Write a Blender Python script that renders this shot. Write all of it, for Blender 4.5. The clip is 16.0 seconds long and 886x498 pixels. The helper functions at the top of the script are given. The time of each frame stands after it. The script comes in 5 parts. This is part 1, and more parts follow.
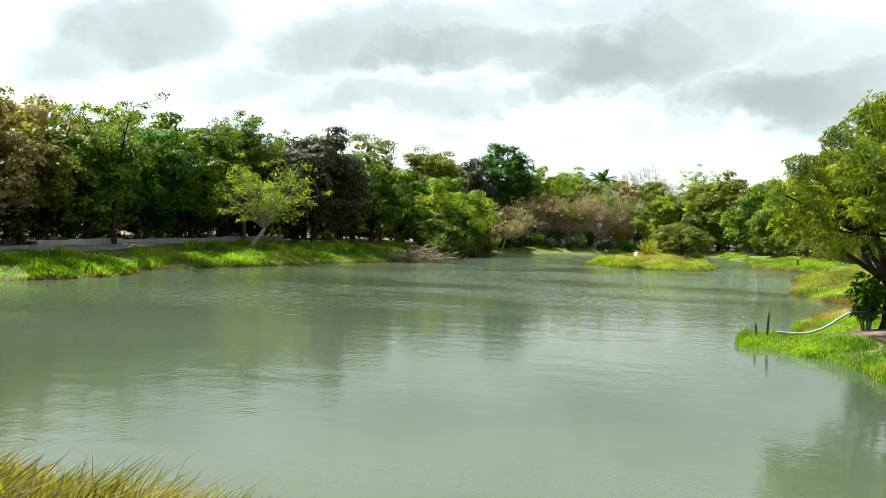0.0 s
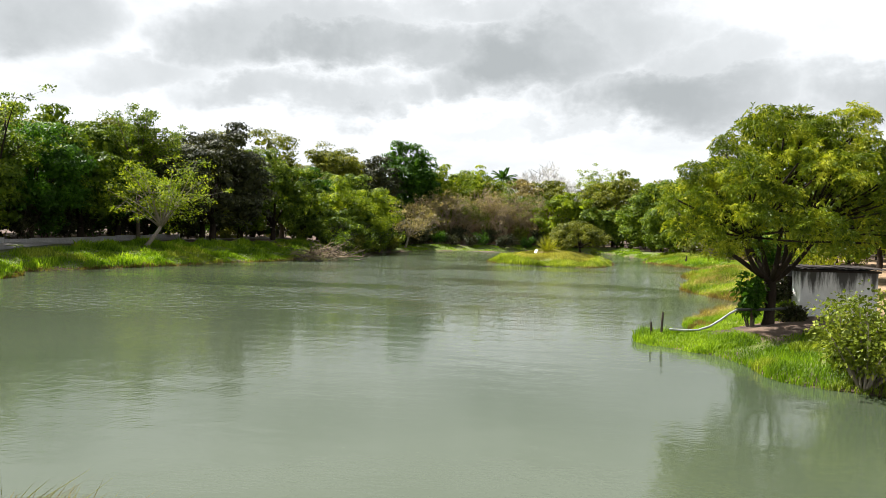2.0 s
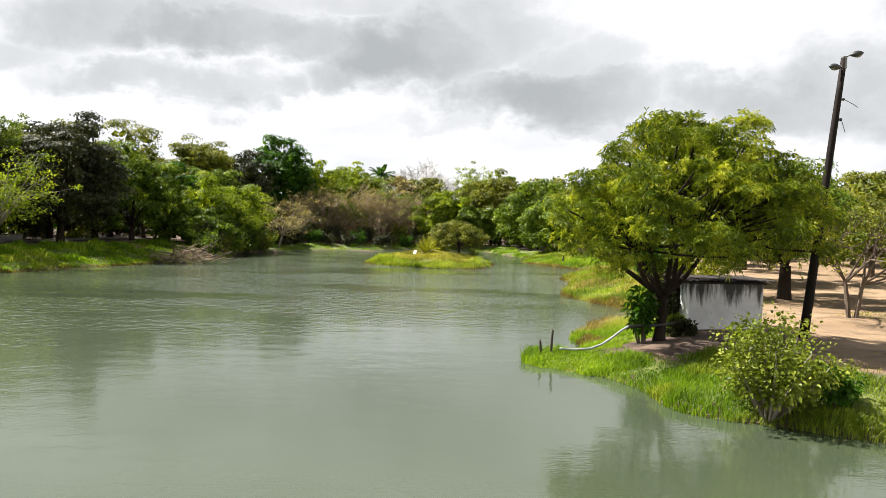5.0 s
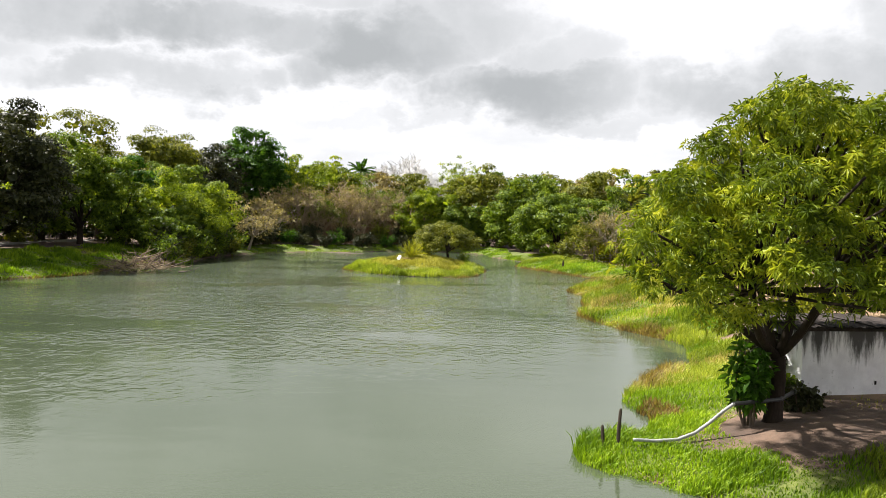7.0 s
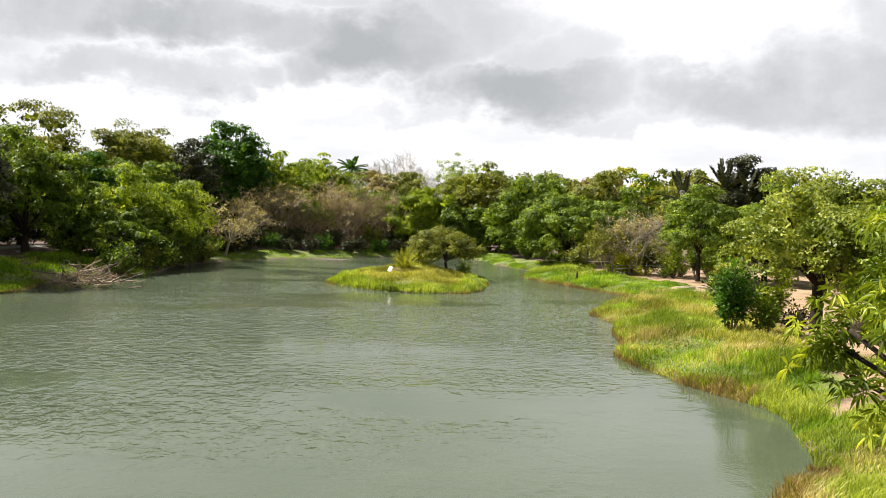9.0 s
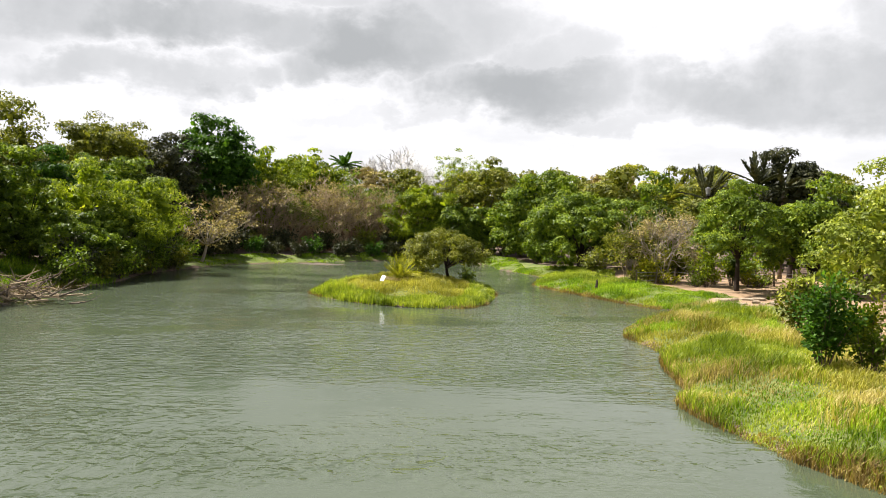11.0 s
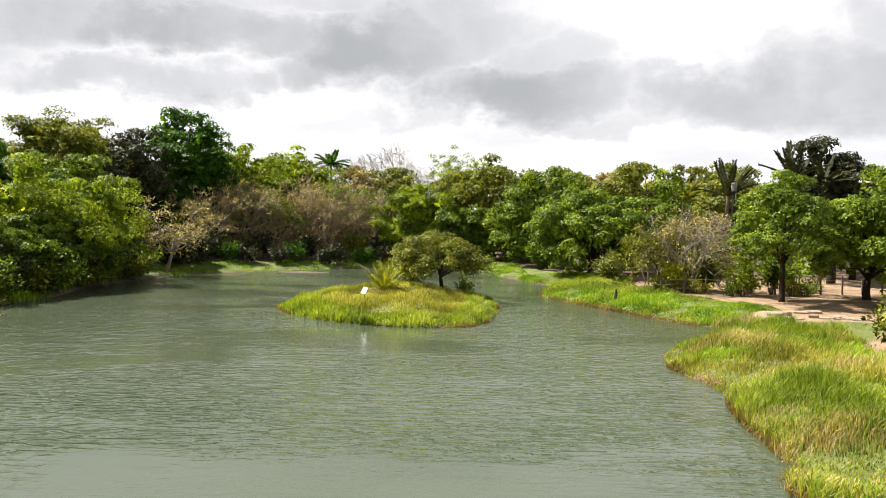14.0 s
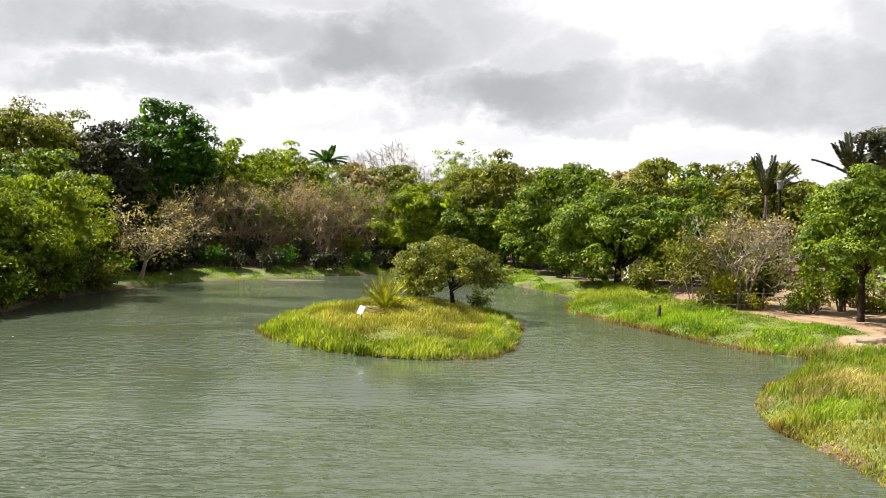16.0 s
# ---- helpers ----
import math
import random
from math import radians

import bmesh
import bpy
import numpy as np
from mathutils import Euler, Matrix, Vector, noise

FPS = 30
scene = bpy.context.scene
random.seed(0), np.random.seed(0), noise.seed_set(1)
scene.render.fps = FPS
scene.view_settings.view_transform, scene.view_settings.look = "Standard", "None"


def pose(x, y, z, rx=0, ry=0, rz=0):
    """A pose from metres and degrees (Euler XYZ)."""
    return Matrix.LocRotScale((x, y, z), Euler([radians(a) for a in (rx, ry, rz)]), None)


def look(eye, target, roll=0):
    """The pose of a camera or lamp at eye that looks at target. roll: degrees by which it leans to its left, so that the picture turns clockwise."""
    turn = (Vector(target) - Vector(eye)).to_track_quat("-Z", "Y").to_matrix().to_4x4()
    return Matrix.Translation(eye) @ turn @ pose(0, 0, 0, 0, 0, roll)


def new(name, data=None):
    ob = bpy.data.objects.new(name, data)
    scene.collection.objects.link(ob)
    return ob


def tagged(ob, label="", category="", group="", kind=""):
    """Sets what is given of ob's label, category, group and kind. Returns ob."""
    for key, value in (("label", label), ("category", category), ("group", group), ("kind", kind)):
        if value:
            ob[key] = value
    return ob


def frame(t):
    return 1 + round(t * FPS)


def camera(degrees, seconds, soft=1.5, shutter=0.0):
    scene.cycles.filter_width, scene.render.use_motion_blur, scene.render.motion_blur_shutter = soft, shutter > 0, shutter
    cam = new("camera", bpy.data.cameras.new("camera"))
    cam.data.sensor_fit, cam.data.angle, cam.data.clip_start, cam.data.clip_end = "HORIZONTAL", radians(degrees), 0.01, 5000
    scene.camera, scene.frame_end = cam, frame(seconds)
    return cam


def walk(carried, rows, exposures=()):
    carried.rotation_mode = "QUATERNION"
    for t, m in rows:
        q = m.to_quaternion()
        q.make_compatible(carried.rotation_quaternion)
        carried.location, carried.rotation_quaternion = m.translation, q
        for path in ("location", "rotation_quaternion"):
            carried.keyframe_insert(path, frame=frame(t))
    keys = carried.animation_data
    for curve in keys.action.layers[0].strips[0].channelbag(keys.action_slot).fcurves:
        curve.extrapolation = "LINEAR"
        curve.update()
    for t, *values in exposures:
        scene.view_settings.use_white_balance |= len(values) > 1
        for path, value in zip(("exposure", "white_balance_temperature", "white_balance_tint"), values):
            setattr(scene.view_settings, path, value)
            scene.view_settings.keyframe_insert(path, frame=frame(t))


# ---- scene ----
# camera and its flight
cam = camera(60.0, 16.0, soft=0.7)
PATH = [
    (0, (1.538, -15.537, 3.793), (0.897, -13.643, 3.735), 1.5),
    (0.5, (1.449, -15.736, 3.856), (0.903, -13.813, 3.797), 1.5),
    (1, (1.436, -15.729, 3.906), (0.958, -13.788, 3.846), 1.5),
    (1.5, (1.447, -15.693, 3.939), (1.017, -13.741, 3.879), 1.5),
    (2, (1.372, -15.76, 4.035), (0.977, -13.8, 3.973), 1.5),
    (2.5, (1.367, -15.825, 4.397), (1.025, -13.856, 4.333), 1.5),
    (3, (1.42, -15.878, 4.694), (1.151, -13.898, 4.631), 1.4),
    (3.5, (1.413, -15.844, 4.772), (1.213, -13.855, 4.708), 1.4),
    (4, (1.373, -15.46, 4.737), (1.226, -13.466, 4.671), 1.5),
    (4.5, (1.236, -14.516, 4.661), (1.128, -12.52, 4.595), 1.5),
    (5, (1.017, -12.903, 4.598), (0.937, -10.906, 4.531), 1.6),
    (7.5, (-0.215, -1.608, 5.531), (-0.238, 0.391, 5.449), 1.6),
    (8, (-0.216, 0.849, 5.688), (-0.237, 2.847, 5.605), 1.7),
    (8.5, (-0.283, 3.243, 5.783), (-0.302, 5.241, 5.699), 1.7),
    (9, (-0.411, 5.722, 5.928), (-0.428, 7.721, 5.844), 1.7),
    (11.5, (-0.672, 16.715, 6.071), (-0.686, 18.713, 5.986), 1.5),
    (12, (-0.725, 18.835, 6.201), (-0.738, 20.833, 6.12), 1.4),
    (12.5, (-0.738, 20.242, 6.219), (-0.751, 22.241, 6.138), 1.3),
    (13, (-0.602, 21.22, 6.087), (-0.615, 23.218, 6.007), 1.2),
    (13.5, (-0.428, 22.123, 5.899), (-0.44, 24.122, 5.823), 1.2),
    (14, (-0.411, 23.442, 5.764), (-0.419, 25.441, 5.69), 1.1),
    (14.5, (-0.474, 25.149, 5.688), (-0.483, 27.148, 5.616), 1.1),
    (15, (-0.666, 27.252, 5.834), (-0.676, 29.251, 5.761), 1.1),
    (15.5, (-0.858, 29.321, 5.939), (-0.868, 31.319, 5.865), 1.1),
    (16, (-1.097, 31.685, 5.996), (-1.107, 33.683, 5.921), 1.1),
]
walk(cam, [(t, look(eye, target, roll)) for t, eye, target, roll in PATH], [(0.0, 1.56, 6000, -2.0), (0.9, 1.40, 6230, 8.0), (16.0, 1.38, 6400, 13.0)])

# ---- light ----
SUN_TO = Vector((-0.76, 0.25, 1.0)).normalized()
sun = new("sun", bpy.data.lights.new("sun", "SUN"))
sun.data.energy, sun.data.angle, sun.data.color = 5.0, radians(1.5), (1.0, 0.95, 0.86)
sun.matrix_world = look(SUN_TO * 50, (0, 0, 0))


class Nodes:
    """Short ways to add shader nodes to one tree."""

    def __init__(self, tree):
        self.tree = tree
        tree.nodes.clear()

    def add(self, kind, **values):
        n = self.tree.nodes.new(kind)
        for key, value in values.items():
            if key.startswith("i_"):
                n.inputs[key[2:].replace("_", " ")].default_value = value
        return n

    def link(self, a, b):
        self.tree.links.new(a, b)

    def put(self, value, socket):
        if isinstance(value, (int, float)):
            socket.default_value = value
        elif isinstance(value, tuple):
            socket.default_value = (*value, 1.0) if len(socket.default_value) == 4 and len(value) == 3 else value
        else:
            self.link(value, socket)

    def math(self, op, a, b=0.0, c=0.0, clamp=False):
        n = self.add("ShaderNodeMath")
        n.operation, n.use_clamp = op, clamp
        for v, s in zip((a, b, c), n.inputs):
            self.put(v, s)
        return n.outputs[0]

    def mix(self, f, a, b, blend="MIX"):
        n = self.add("ShaderNodeMix")
        n.data_type, n.blend_type = "RGBA", blend
        self.put(f, n.inputs[0])
        self.put(a, n.inputs[6])
        self.put(b, n.inputs[7])
        return n.outputs[2]

    def noise(self, vector, scale, detail=4.0, rough=0.55, distort=0.0, dims="3D"):
        n = self.add("ShaderNodeTexNoise")
        n.noise_dimensions = dims
        if vector is not None:
            self.link(vector, n.inputs["Vector"])
        n.inputs["Scale"].default_value = scale
        n.inputs["Detail"].default_value = detail
        n.inputs["Roughness"].default_value = rough
        n.inputs["Distortion"].default_value = distort
        return n.outputs[0]

    def step(self, value, lo, hi, to0=0.0, to1=1.0):
        n = self.add("ShaderNodeMapRange")
        n.interpolation_type = "SMOOTHSTEP"
        for v, s in zip((value, lo, hi, to0, to1), n.inputs):
            self.put(v, s)
        return n.outputs[0]

    def scaled(self, vector, x, y, z):
        n = self.add("ShaderNodeMapping")
        self.link(vector, n.inputs["Vector"])
        n.inputs["Scale"].default_value = (x, y, z)
        return n.outputs[0]

    def bump(self, height, strength, distance, normal=None):
        n = self.add("ShaderNodeBump")
        self.put(strength, n.inputs["Strength"])
        n.inputs["Distance"].default_value = distance
        self.link(height, n.inputs["Height"])
        if normal is not None:
            self.link(normal, n.inputs["Normal"])
        return n.outputs[0]


def build_sky():
    """Broken grey cloud over a bright hazy sky: a white veil low down, blue sky with cloud higher up; cloud out of view
    is added to cut fill light.
    """
    world = bpy.data.worlds.new("sky")
    scene.world = world
    world.use_nodes = True
    k = Nodes(world.node_tree)
    way = k.add("ShaderNodeTexCoord").outputs["Generated"]
    part_ = k.add("ShaderNodeSeparateXYZ")
    k.link(way, part_.inputs[0])
    dx, dy, dz = part_.outputs
    sky = k.add("ShaderNodeTexSky")
    sky.sky_type, sky.sun_disc = "NISHITA", False
    sky.sun_elevation = math.asin(SUN_TO.z)
    sky.sun_rotation = math.atan2(SUN_TO.x, SUN_TO.y)
    blue = k.mix(1.0, sky.outputs[0], (SKY_STRENGTH, SKY_STRENGTH, SKY_STRENGTH), "MULTIPLY")
    # plan of the cloud bank: slopes of the view ray, ruffled by noise
    ahead = k.math("MAXIMUM", dy, 0.05)
    warp_a = k.math("SUBTRACT", k.noise(way, 4.5, 6.0, 0.62), 0.5)
    warp_b = k.math("SUBTRACT", k.noise(k.scaled(way, 1, 1, 1.7), 6.0, 6.0, 0.62), 0.5)
    u = k.math("ADD", k.math("DIVIDE", dx, ahead), k.math("MULTIPLY", warp_a, 0.38))
    v = k.math("ADD", k.math("DIVIDE", dz, ahead), k.math("MULTIPLY", warp_b, 0.17))
    clouds = (
        (-0.52, 0.262, 0.12, 0.0458, 0.8), (-0.32, 0.246, 0.172, 0.0299, 0.95), (-0.106, 0.222, 0.112, 0.0458, 1), (-0.17, 0.19, 0.086, 0.0246, 0.8),
        (-0.02, 0.252, 0.112, 0.0396, 0.75), (0.085, 0.166, 0.112, 0.037, 0.95), (0.13, 0.215, 0.0688, 0.0317, 0.6), (-0.43, 0.178, 0.138, 0.0229, 0.7),
        (-0.29, 0.166, 0.0516, 0.0176, 0.75), (0.38, 0.162, 0.155, 0.0352, 0.8), (0.52, 0.18, 0.12, 0.051, 0.85), (0.57, 0.26, 0.0602, 0.0396, 0.6),
        (0.14, 0.13, 0.224, 0.0114, 0.5), (-0.135, 0.295, 0.189, 0.0194, 0.65), (-0.41, 0.285, 0.138, 0.0246, 0.7), (-0.88, 0.29, 0.138, 0.0528, 0.95),
        (-1.02, 0.245, 0.103, 0.0317, 0.7), (-0.66, 0.205, 0.112, 0.0229, 0.6), (-0.15, 0.128, 0.103, 0.0088, 0.3),
    )
    total = None
    for cu, cv, ru, rv, deep in clouds:
        eu = k.math("DIVIDE", k.math("SUBTRACT", u, cu), ru)
        ev = k.math("DIVIDE", k.math("SUBTRACT", v, cv), rv)
        d2 = k.math("ADD", k.math("MULTIPLY", eu, eu), k.math("MULTIPLY", ev, ev))
        one = k.math("MULTIPLY", k.step(d2, 0.0, 3.0, 1.0, 0.0), deep)
        total = one if total is None else k.math("MAXIMUM", total, one)
    front = k.step(dy, 0.10, 0.35)
    low = k.step(dz, 0.30, 0.50, 1.0, 0.0)
    bank = k.math("MULTIPLY", k.math("MULTIPLY", total, front), low)
    # outside the view: extra grey cloud, made up to dim light on camera-facing sides
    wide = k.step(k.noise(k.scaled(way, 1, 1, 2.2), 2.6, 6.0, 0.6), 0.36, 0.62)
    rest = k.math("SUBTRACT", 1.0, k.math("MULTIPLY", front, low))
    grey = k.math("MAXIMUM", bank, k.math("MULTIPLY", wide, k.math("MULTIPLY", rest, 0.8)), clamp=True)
    tone = k.math("MULTIPLY", grey, k.step(k.noise(way, 9.0, 5.0, 0.6), 0.2, 0.8, 0.75, 1.1))
    haze = k.step(k.noise(k.scaled(way, 1, 1, 3.2), 4.2, 6.0, 0.6), 0.36, 0.70, 0.02, 0.36)
    tone = k.math("MAXIMUM", tone, haze)
    cloud = k.mix(tone, (VEIL, VEIL, VEIL), (VEIL * 0.44, VEIL * 0.457, VEIL * 0.457))
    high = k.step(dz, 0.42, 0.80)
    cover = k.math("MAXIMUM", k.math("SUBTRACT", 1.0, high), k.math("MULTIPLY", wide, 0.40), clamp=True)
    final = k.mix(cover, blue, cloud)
    back = k.add("ShaderNodeBackground")
    k.link(final, back.inputs[0])
    out = k.add("ShaderNodeOutputWorld")
    k.link(back.outputs[0], out.inputs[0])


SKY_STRENGTH, VEIL = 0.028, 0.44
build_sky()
random.seed(3)


# ---- materials ----
def fresh(name):
    m = bpy.data.materials.new(name)
    m.use_nodes = True
    k = Nodes(m.node_tree)
    out = k.add("ShaderNodeOutputMaterial")
    shader = k.add("ShaderNodeBsdfPrincipled")
    k.link(shader.outputs[0], out.inputs[0])
    return m, k, shader, out


def leaf_material(name, dark, mid, light, translucent=0.35, rough=0.5, patch=0.6, speck=0.5):
    """Leaves: each one takes its own tone, whole boughs drift in tone too, and light shines through."""
    m, k, shader, out = fresh(name)
    geo = k.add("ShaderNodeNewGeometry")
    ramp = k.add("ShaderNodeValToRGB")
    dark, mid, light = (tuple(c * f for c in tone) for tone, f in ((dark, 0.5), (mid, 0.92), (light, 1.18)))
    ramp.color_ramp.elements[0].color, ramp.color_ramp.elements[1].color = (*dark, 1), (*light, 1)
    e = ramp.color_ramp.elements.new(0.55)
    e.color = (*mid, 1)
    place = k.add("ShaderNodeTexCoord").outputs["Object"]
    drift = k.step(k.noise(place, patch, 3.0), 0.3, 0.7)
    tone = k.math("ADD", k.math("MULTIPLY", geo.outputs["Random Per Island"], speck), k.math("MULTIPLY", drift, 1.0 - speck))
    k.link(tone, ramp.inputs[0])
    shader.inputs["Roughness"].default_value = rough
    shader.inputs["Specular IOR Level"].default_value = 0.18
    k.link(ramp.outputs[0], shader.inputs["Base Color"])
    thin = k.add("ShaderNodeBsdfTranslucent")
    k.link(k.mix(1.0, ramp.outputs[0], (1.27, 1.27, 0.48), "MULTIPLY"), thin.inputs[0])
    both = k.add("ShaderNodeMixShader")
    both.inputs[0].default_value = translucent
    k.link(shader.outputs[0], both.inputs[1])
    k.link(thin.outputs[0], both.inputs[2])
    k.link(both.outputs[0], out.inputs[0])
    return m


def surface(name, a, b, scale, rough=0.85, bump=0.3, depth=0.02, stretch=(1, 1, 1), fine=12.0):
    """A plain rough surface that varies at two scales."""
    m, k, shader, _ = fresh(name)
    place = k.scaled(k.add("ShaderNodeTexCoord").outputs["Object"], *stretch)
    big = k.step(k.noise(place, scale, 5.0, 0.6), 0.3, 0.7)
    small = k.noise(place, scale * fine, 4.0, 0.6)
    colour = k.mix(big, a, b)
    colour = k.mix(k.step(small, 0.35, 0.75, 0.0, 0.45), colour, tuple(c * 0.45 for c in a))
    k.link(colour, shader.inputs["Base Color"])
    shader.inputs["Roughness"].default_value = rough
    shader.inputs["Specular IOR Level"].default_value = 0.15 if rough > 0.7 else 0.5
    k.link(k.bump(small, bump, depth), shader.inputs["Normal"])
    return m


BARK = surface("bark", (0.10, 0.075, 0.055), (0.17, 0.135, 0.105), 1.6, 0.9, 0.6, 0.04, (1, 1, 0.25))
BARK_DARK = surface("dark_bark", (0.022, 0.016, 0.012), (0.050, 0.036, 0.027), 1.4, 0.9, 0.7, 0.05, (1, 1, 0.3))
BARK_PALE = surface("pale_bark", (0.24, 0.20, 0.16), (0.36, 0.31, 0.26), 1.4, 0.9, 0.5, 0.03, (1, 1, 0.3))
TWIG_GREY = surface("grey_twigs", (0.24, 0.18, 0.11), (0.40, 0.31, 0.20), 0.7, 0.9, 0.3, 0.01)
TWIG_BROWN = surface("pinkish_brown_twigs", (0.29, 0.21, 0.135), (0.46, 0.36, 0.24), 0.7, 0.9, 0.3, 0.01)
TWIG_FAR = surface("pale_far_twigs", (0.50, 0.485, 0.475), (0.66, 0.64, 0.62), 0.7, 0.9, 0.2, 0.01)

LEAF_MANGO = leaf_material("mango_leaf", (0.03, 0.07, 0.006), (0.17, 0.225, 0.012), (0.46, 0.46, 0.036), 0.30, 0.40, 1.1, 0.3)
LEAF_GREEN = leaf_material("green_leaf", (0.034, 0.066, 0.006), (0.112, 0.175, 0.012), (0.28, 0.34, 0.028), 0.36)
LEAF_BRIGHT = leaf_material("bright_leaf", (0.06, 0.11, 0.008), (0.2, 0.27, 0.014), (0.42, 0.46, 0.036), 0.5)
LEAF_DEEP = leaf_material("deep_green_leaf", (0.02, 0.058, 0.006), (0.055, 0.135, 0.01), (0.12, 0.24, 0.02), 0.42)
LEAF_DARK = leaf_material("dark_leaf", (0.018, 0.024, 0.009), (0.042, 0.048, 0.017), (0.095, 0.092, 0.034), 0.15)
LEAF_OLIVE = leaf_material("olive_leaf", (0.054, 0.066, 0.01), (0.145, 0.165, 0.018), (0.32, 0.31, 0.045), 0.36)
LEAF_DRY = leaf_material("dry_leaf", (0.16, 0.12, 0.05), (0.32, 0.26, 0.11), (0.52, 0.44, 0.2), 0.28)
LEAF_YELLOW = leaf_material("yellow_green_leaf", (0.11, 0.13, 0.01), (0.3, 0.31, 0.018), (0.54, 0.5, 0.05), 0.44)
LEAF_PALE = leaf_material("pale_oval_leaf", (0.06, 0.09, 0.012), (0.20, 0.25, 0.028), (0.46, 0.46, 0.085), 0.36, 0.4)
GRASS_GREEN = leaf_material("green_grass", (0.1, 0.17, 0.014), (0.24, 0.31, 0.026), (0.44, 0.46, 0.08), 0.42, 0.5, 0.35)
GRASS_YELLOW = leaf_material("yellow_grass", (0.14, 0.155, 0.018), (0.31, 0.30, 0.04), (0.52, 0.475, 0.14), 0.4, 0.5, 0.35)
GRASS_LUSH = leaf_material("lush_grass", (0.06, 0.15, 0.008), (0.19, 0.31, 0.013), (0.36, 0.46, 0.035), 0.42, 0.5, 0.35)
GRASS_STRAW = leaf_material("straw_grass", (0.27, 0.21, 0.07), (0.46, 0.38, 0.14), (0.66, 0.57, 0.27), 0.36, 0.55, 0.35)
GRASS_RUST = leaf_material("rusty_reed", (0.13, 0.09, 0.035), (0.24, 0.17, 0.06), (0.36, 0.28, 0.11), 0.35, 0.6, 0.35)


def ground_material():
    m, k, shader, _ = fresh("earth_and_turf")
    place = k.add("ShaderNodeTexCoord").outputs["Object"]
    turf = k.add("ShaderNodeAttribute")
    turf.attribute_name = "turf"
    sand = k.add("ShaderNodeAttribute")
    sand.attribute_name = "sand"
    broad, mid, grit = k.noise(place, 0.12, 5.0), k.noise(place, 0.9, 6.0, 0.65), k.noise(place, 14.0, 5.0, 0.7)
    litter = k.mix(k.step(mid, 0.35, 0.65), (0.07, 0.045, 0.032), (0.15, 0.095, 0.065))
    pale = k.mix(k.step(broad, 0.35, 0.65), (0.235, 0.15, 0.08), (0.35, 0.235, 0.135))
    pale = k.mix(k.step(mid, 0.46, 0.66, 0.0, 0.8), pale, (0.13, 0.085, 0.045))
    green = k.mix(k.step(mid, 0.3, 0.7), (0.060, 0.09, 0.014), (0.15, 0.175, 0.03))
    edge = k.math("MULTIPLY", k.math("SUBTRACT", mid, 0.5), 0.8)
    colour = k.mix(k.step(k.math("ADD", sand.outputs["Fac"], edge), 0.35, 0.65), litter, pale)
    colour = k.mix(k.step(k.math("ADD", turf.outputs["Fac"], edge), 0.35, 0.65), colour, green)
    colour = k.mix(k.step(grit, 0.4, 0.75, 0.0, 0.4), colour, (0.07, 0.055, 0.035))
    k.link(colour, shader.inputs["Base Color"])
    shader.inputs["Roughness"].default_value = 0.95
    k.link(k.bump(grit, 0.6, 0.06, k.bump(mid, 0.5, 0.25)), shader.inputs["Normal"])
    return m


def water_material():
    """Murky green pond water: silt under a glossy skin, calm lanes between ruffled ones."""
    m, k, shader, _ = fresh("pond_water")
    place = k.add("ShaderNodeTexCoord").outputs["Object"]
    silt = k.mix(k.step(k.noise(place, 0.05, 4.0), 0.3, 0.7), (0.046, 0.061, 0.034), (0.066, 0.081, 0.050))
    k.link(silt, shader.inputs["Base Color"])
    shader.inputs["Roughness"].default_value = 0.08
    shader.inputs["IOR"].default_value = 1.333
    split = k.add("ShaderNodeSeparateXYZ")
    k.link(place, split.inputs[0])
    wind = k.math("ADD", split.outputs[1], k.math("MULTIPLY", k.math("SUBTRACT", k.noise(place, 0.07, 3.0, 0.5), 0.5), 26.0))
    wind = k.math("SUBTRACT", wind, k.math("MULTIPLY", split.outputs[0], 0.8))
    lanes = k.step(wind, 18.0, 40.0, 0.05, 1.0)
    gusts = k.step(k.noise(k.scaled(place, 0.42, 1.1, 1.0), 0.13, 4.0, 0.6), 0.38, 0.58, 0.10, 1.2)
    lanes = k.math("MULTIPLY", lanes, gusts)
    ripple = k.noise(k.scaled(place, 0.36, 1.3, 1.0), 2.6, 2.0, 0.5, 0.8)
    chop = k.noise(k.scaled(place, 0.7, 1.5, 1.0), 7.0, 2.0, 0.5, 0.4)
    swell = k.noise(k.scaled(place, 0.6, 1.2, 1.0), 0.55, 2.0, 0.5)
    wavelet = k.noise(k.scaled(place, 1.0, 0.8, 1.0), 2.0, 2.0, 0.5, 0.6)
    n = k.bump(swell, 0.06, 0.25)
    n = k.bump(wavelet, k.math("MULTIPLY", k.math("MULTIPLY", lanes, k.step(split.outputs[1], 30.0, 46.0, 1.0, 0.5)), 0.9), 0.13, n)
    n = k.bump(ripple, k.math("MULTIPLY", k.math("MULTIPLY", lanes, k.step(split.outputs[1], 28.0, 46.0, 0.35, 1.0)), 0.95), 0.085, n)
    n = k.bump(chop, k.math("ADD", k.math("MULTIPLY", lanes, 0.04), 0.06), 0.045, n)
    k.link(n, shader.inputs["Normal"])
    return m


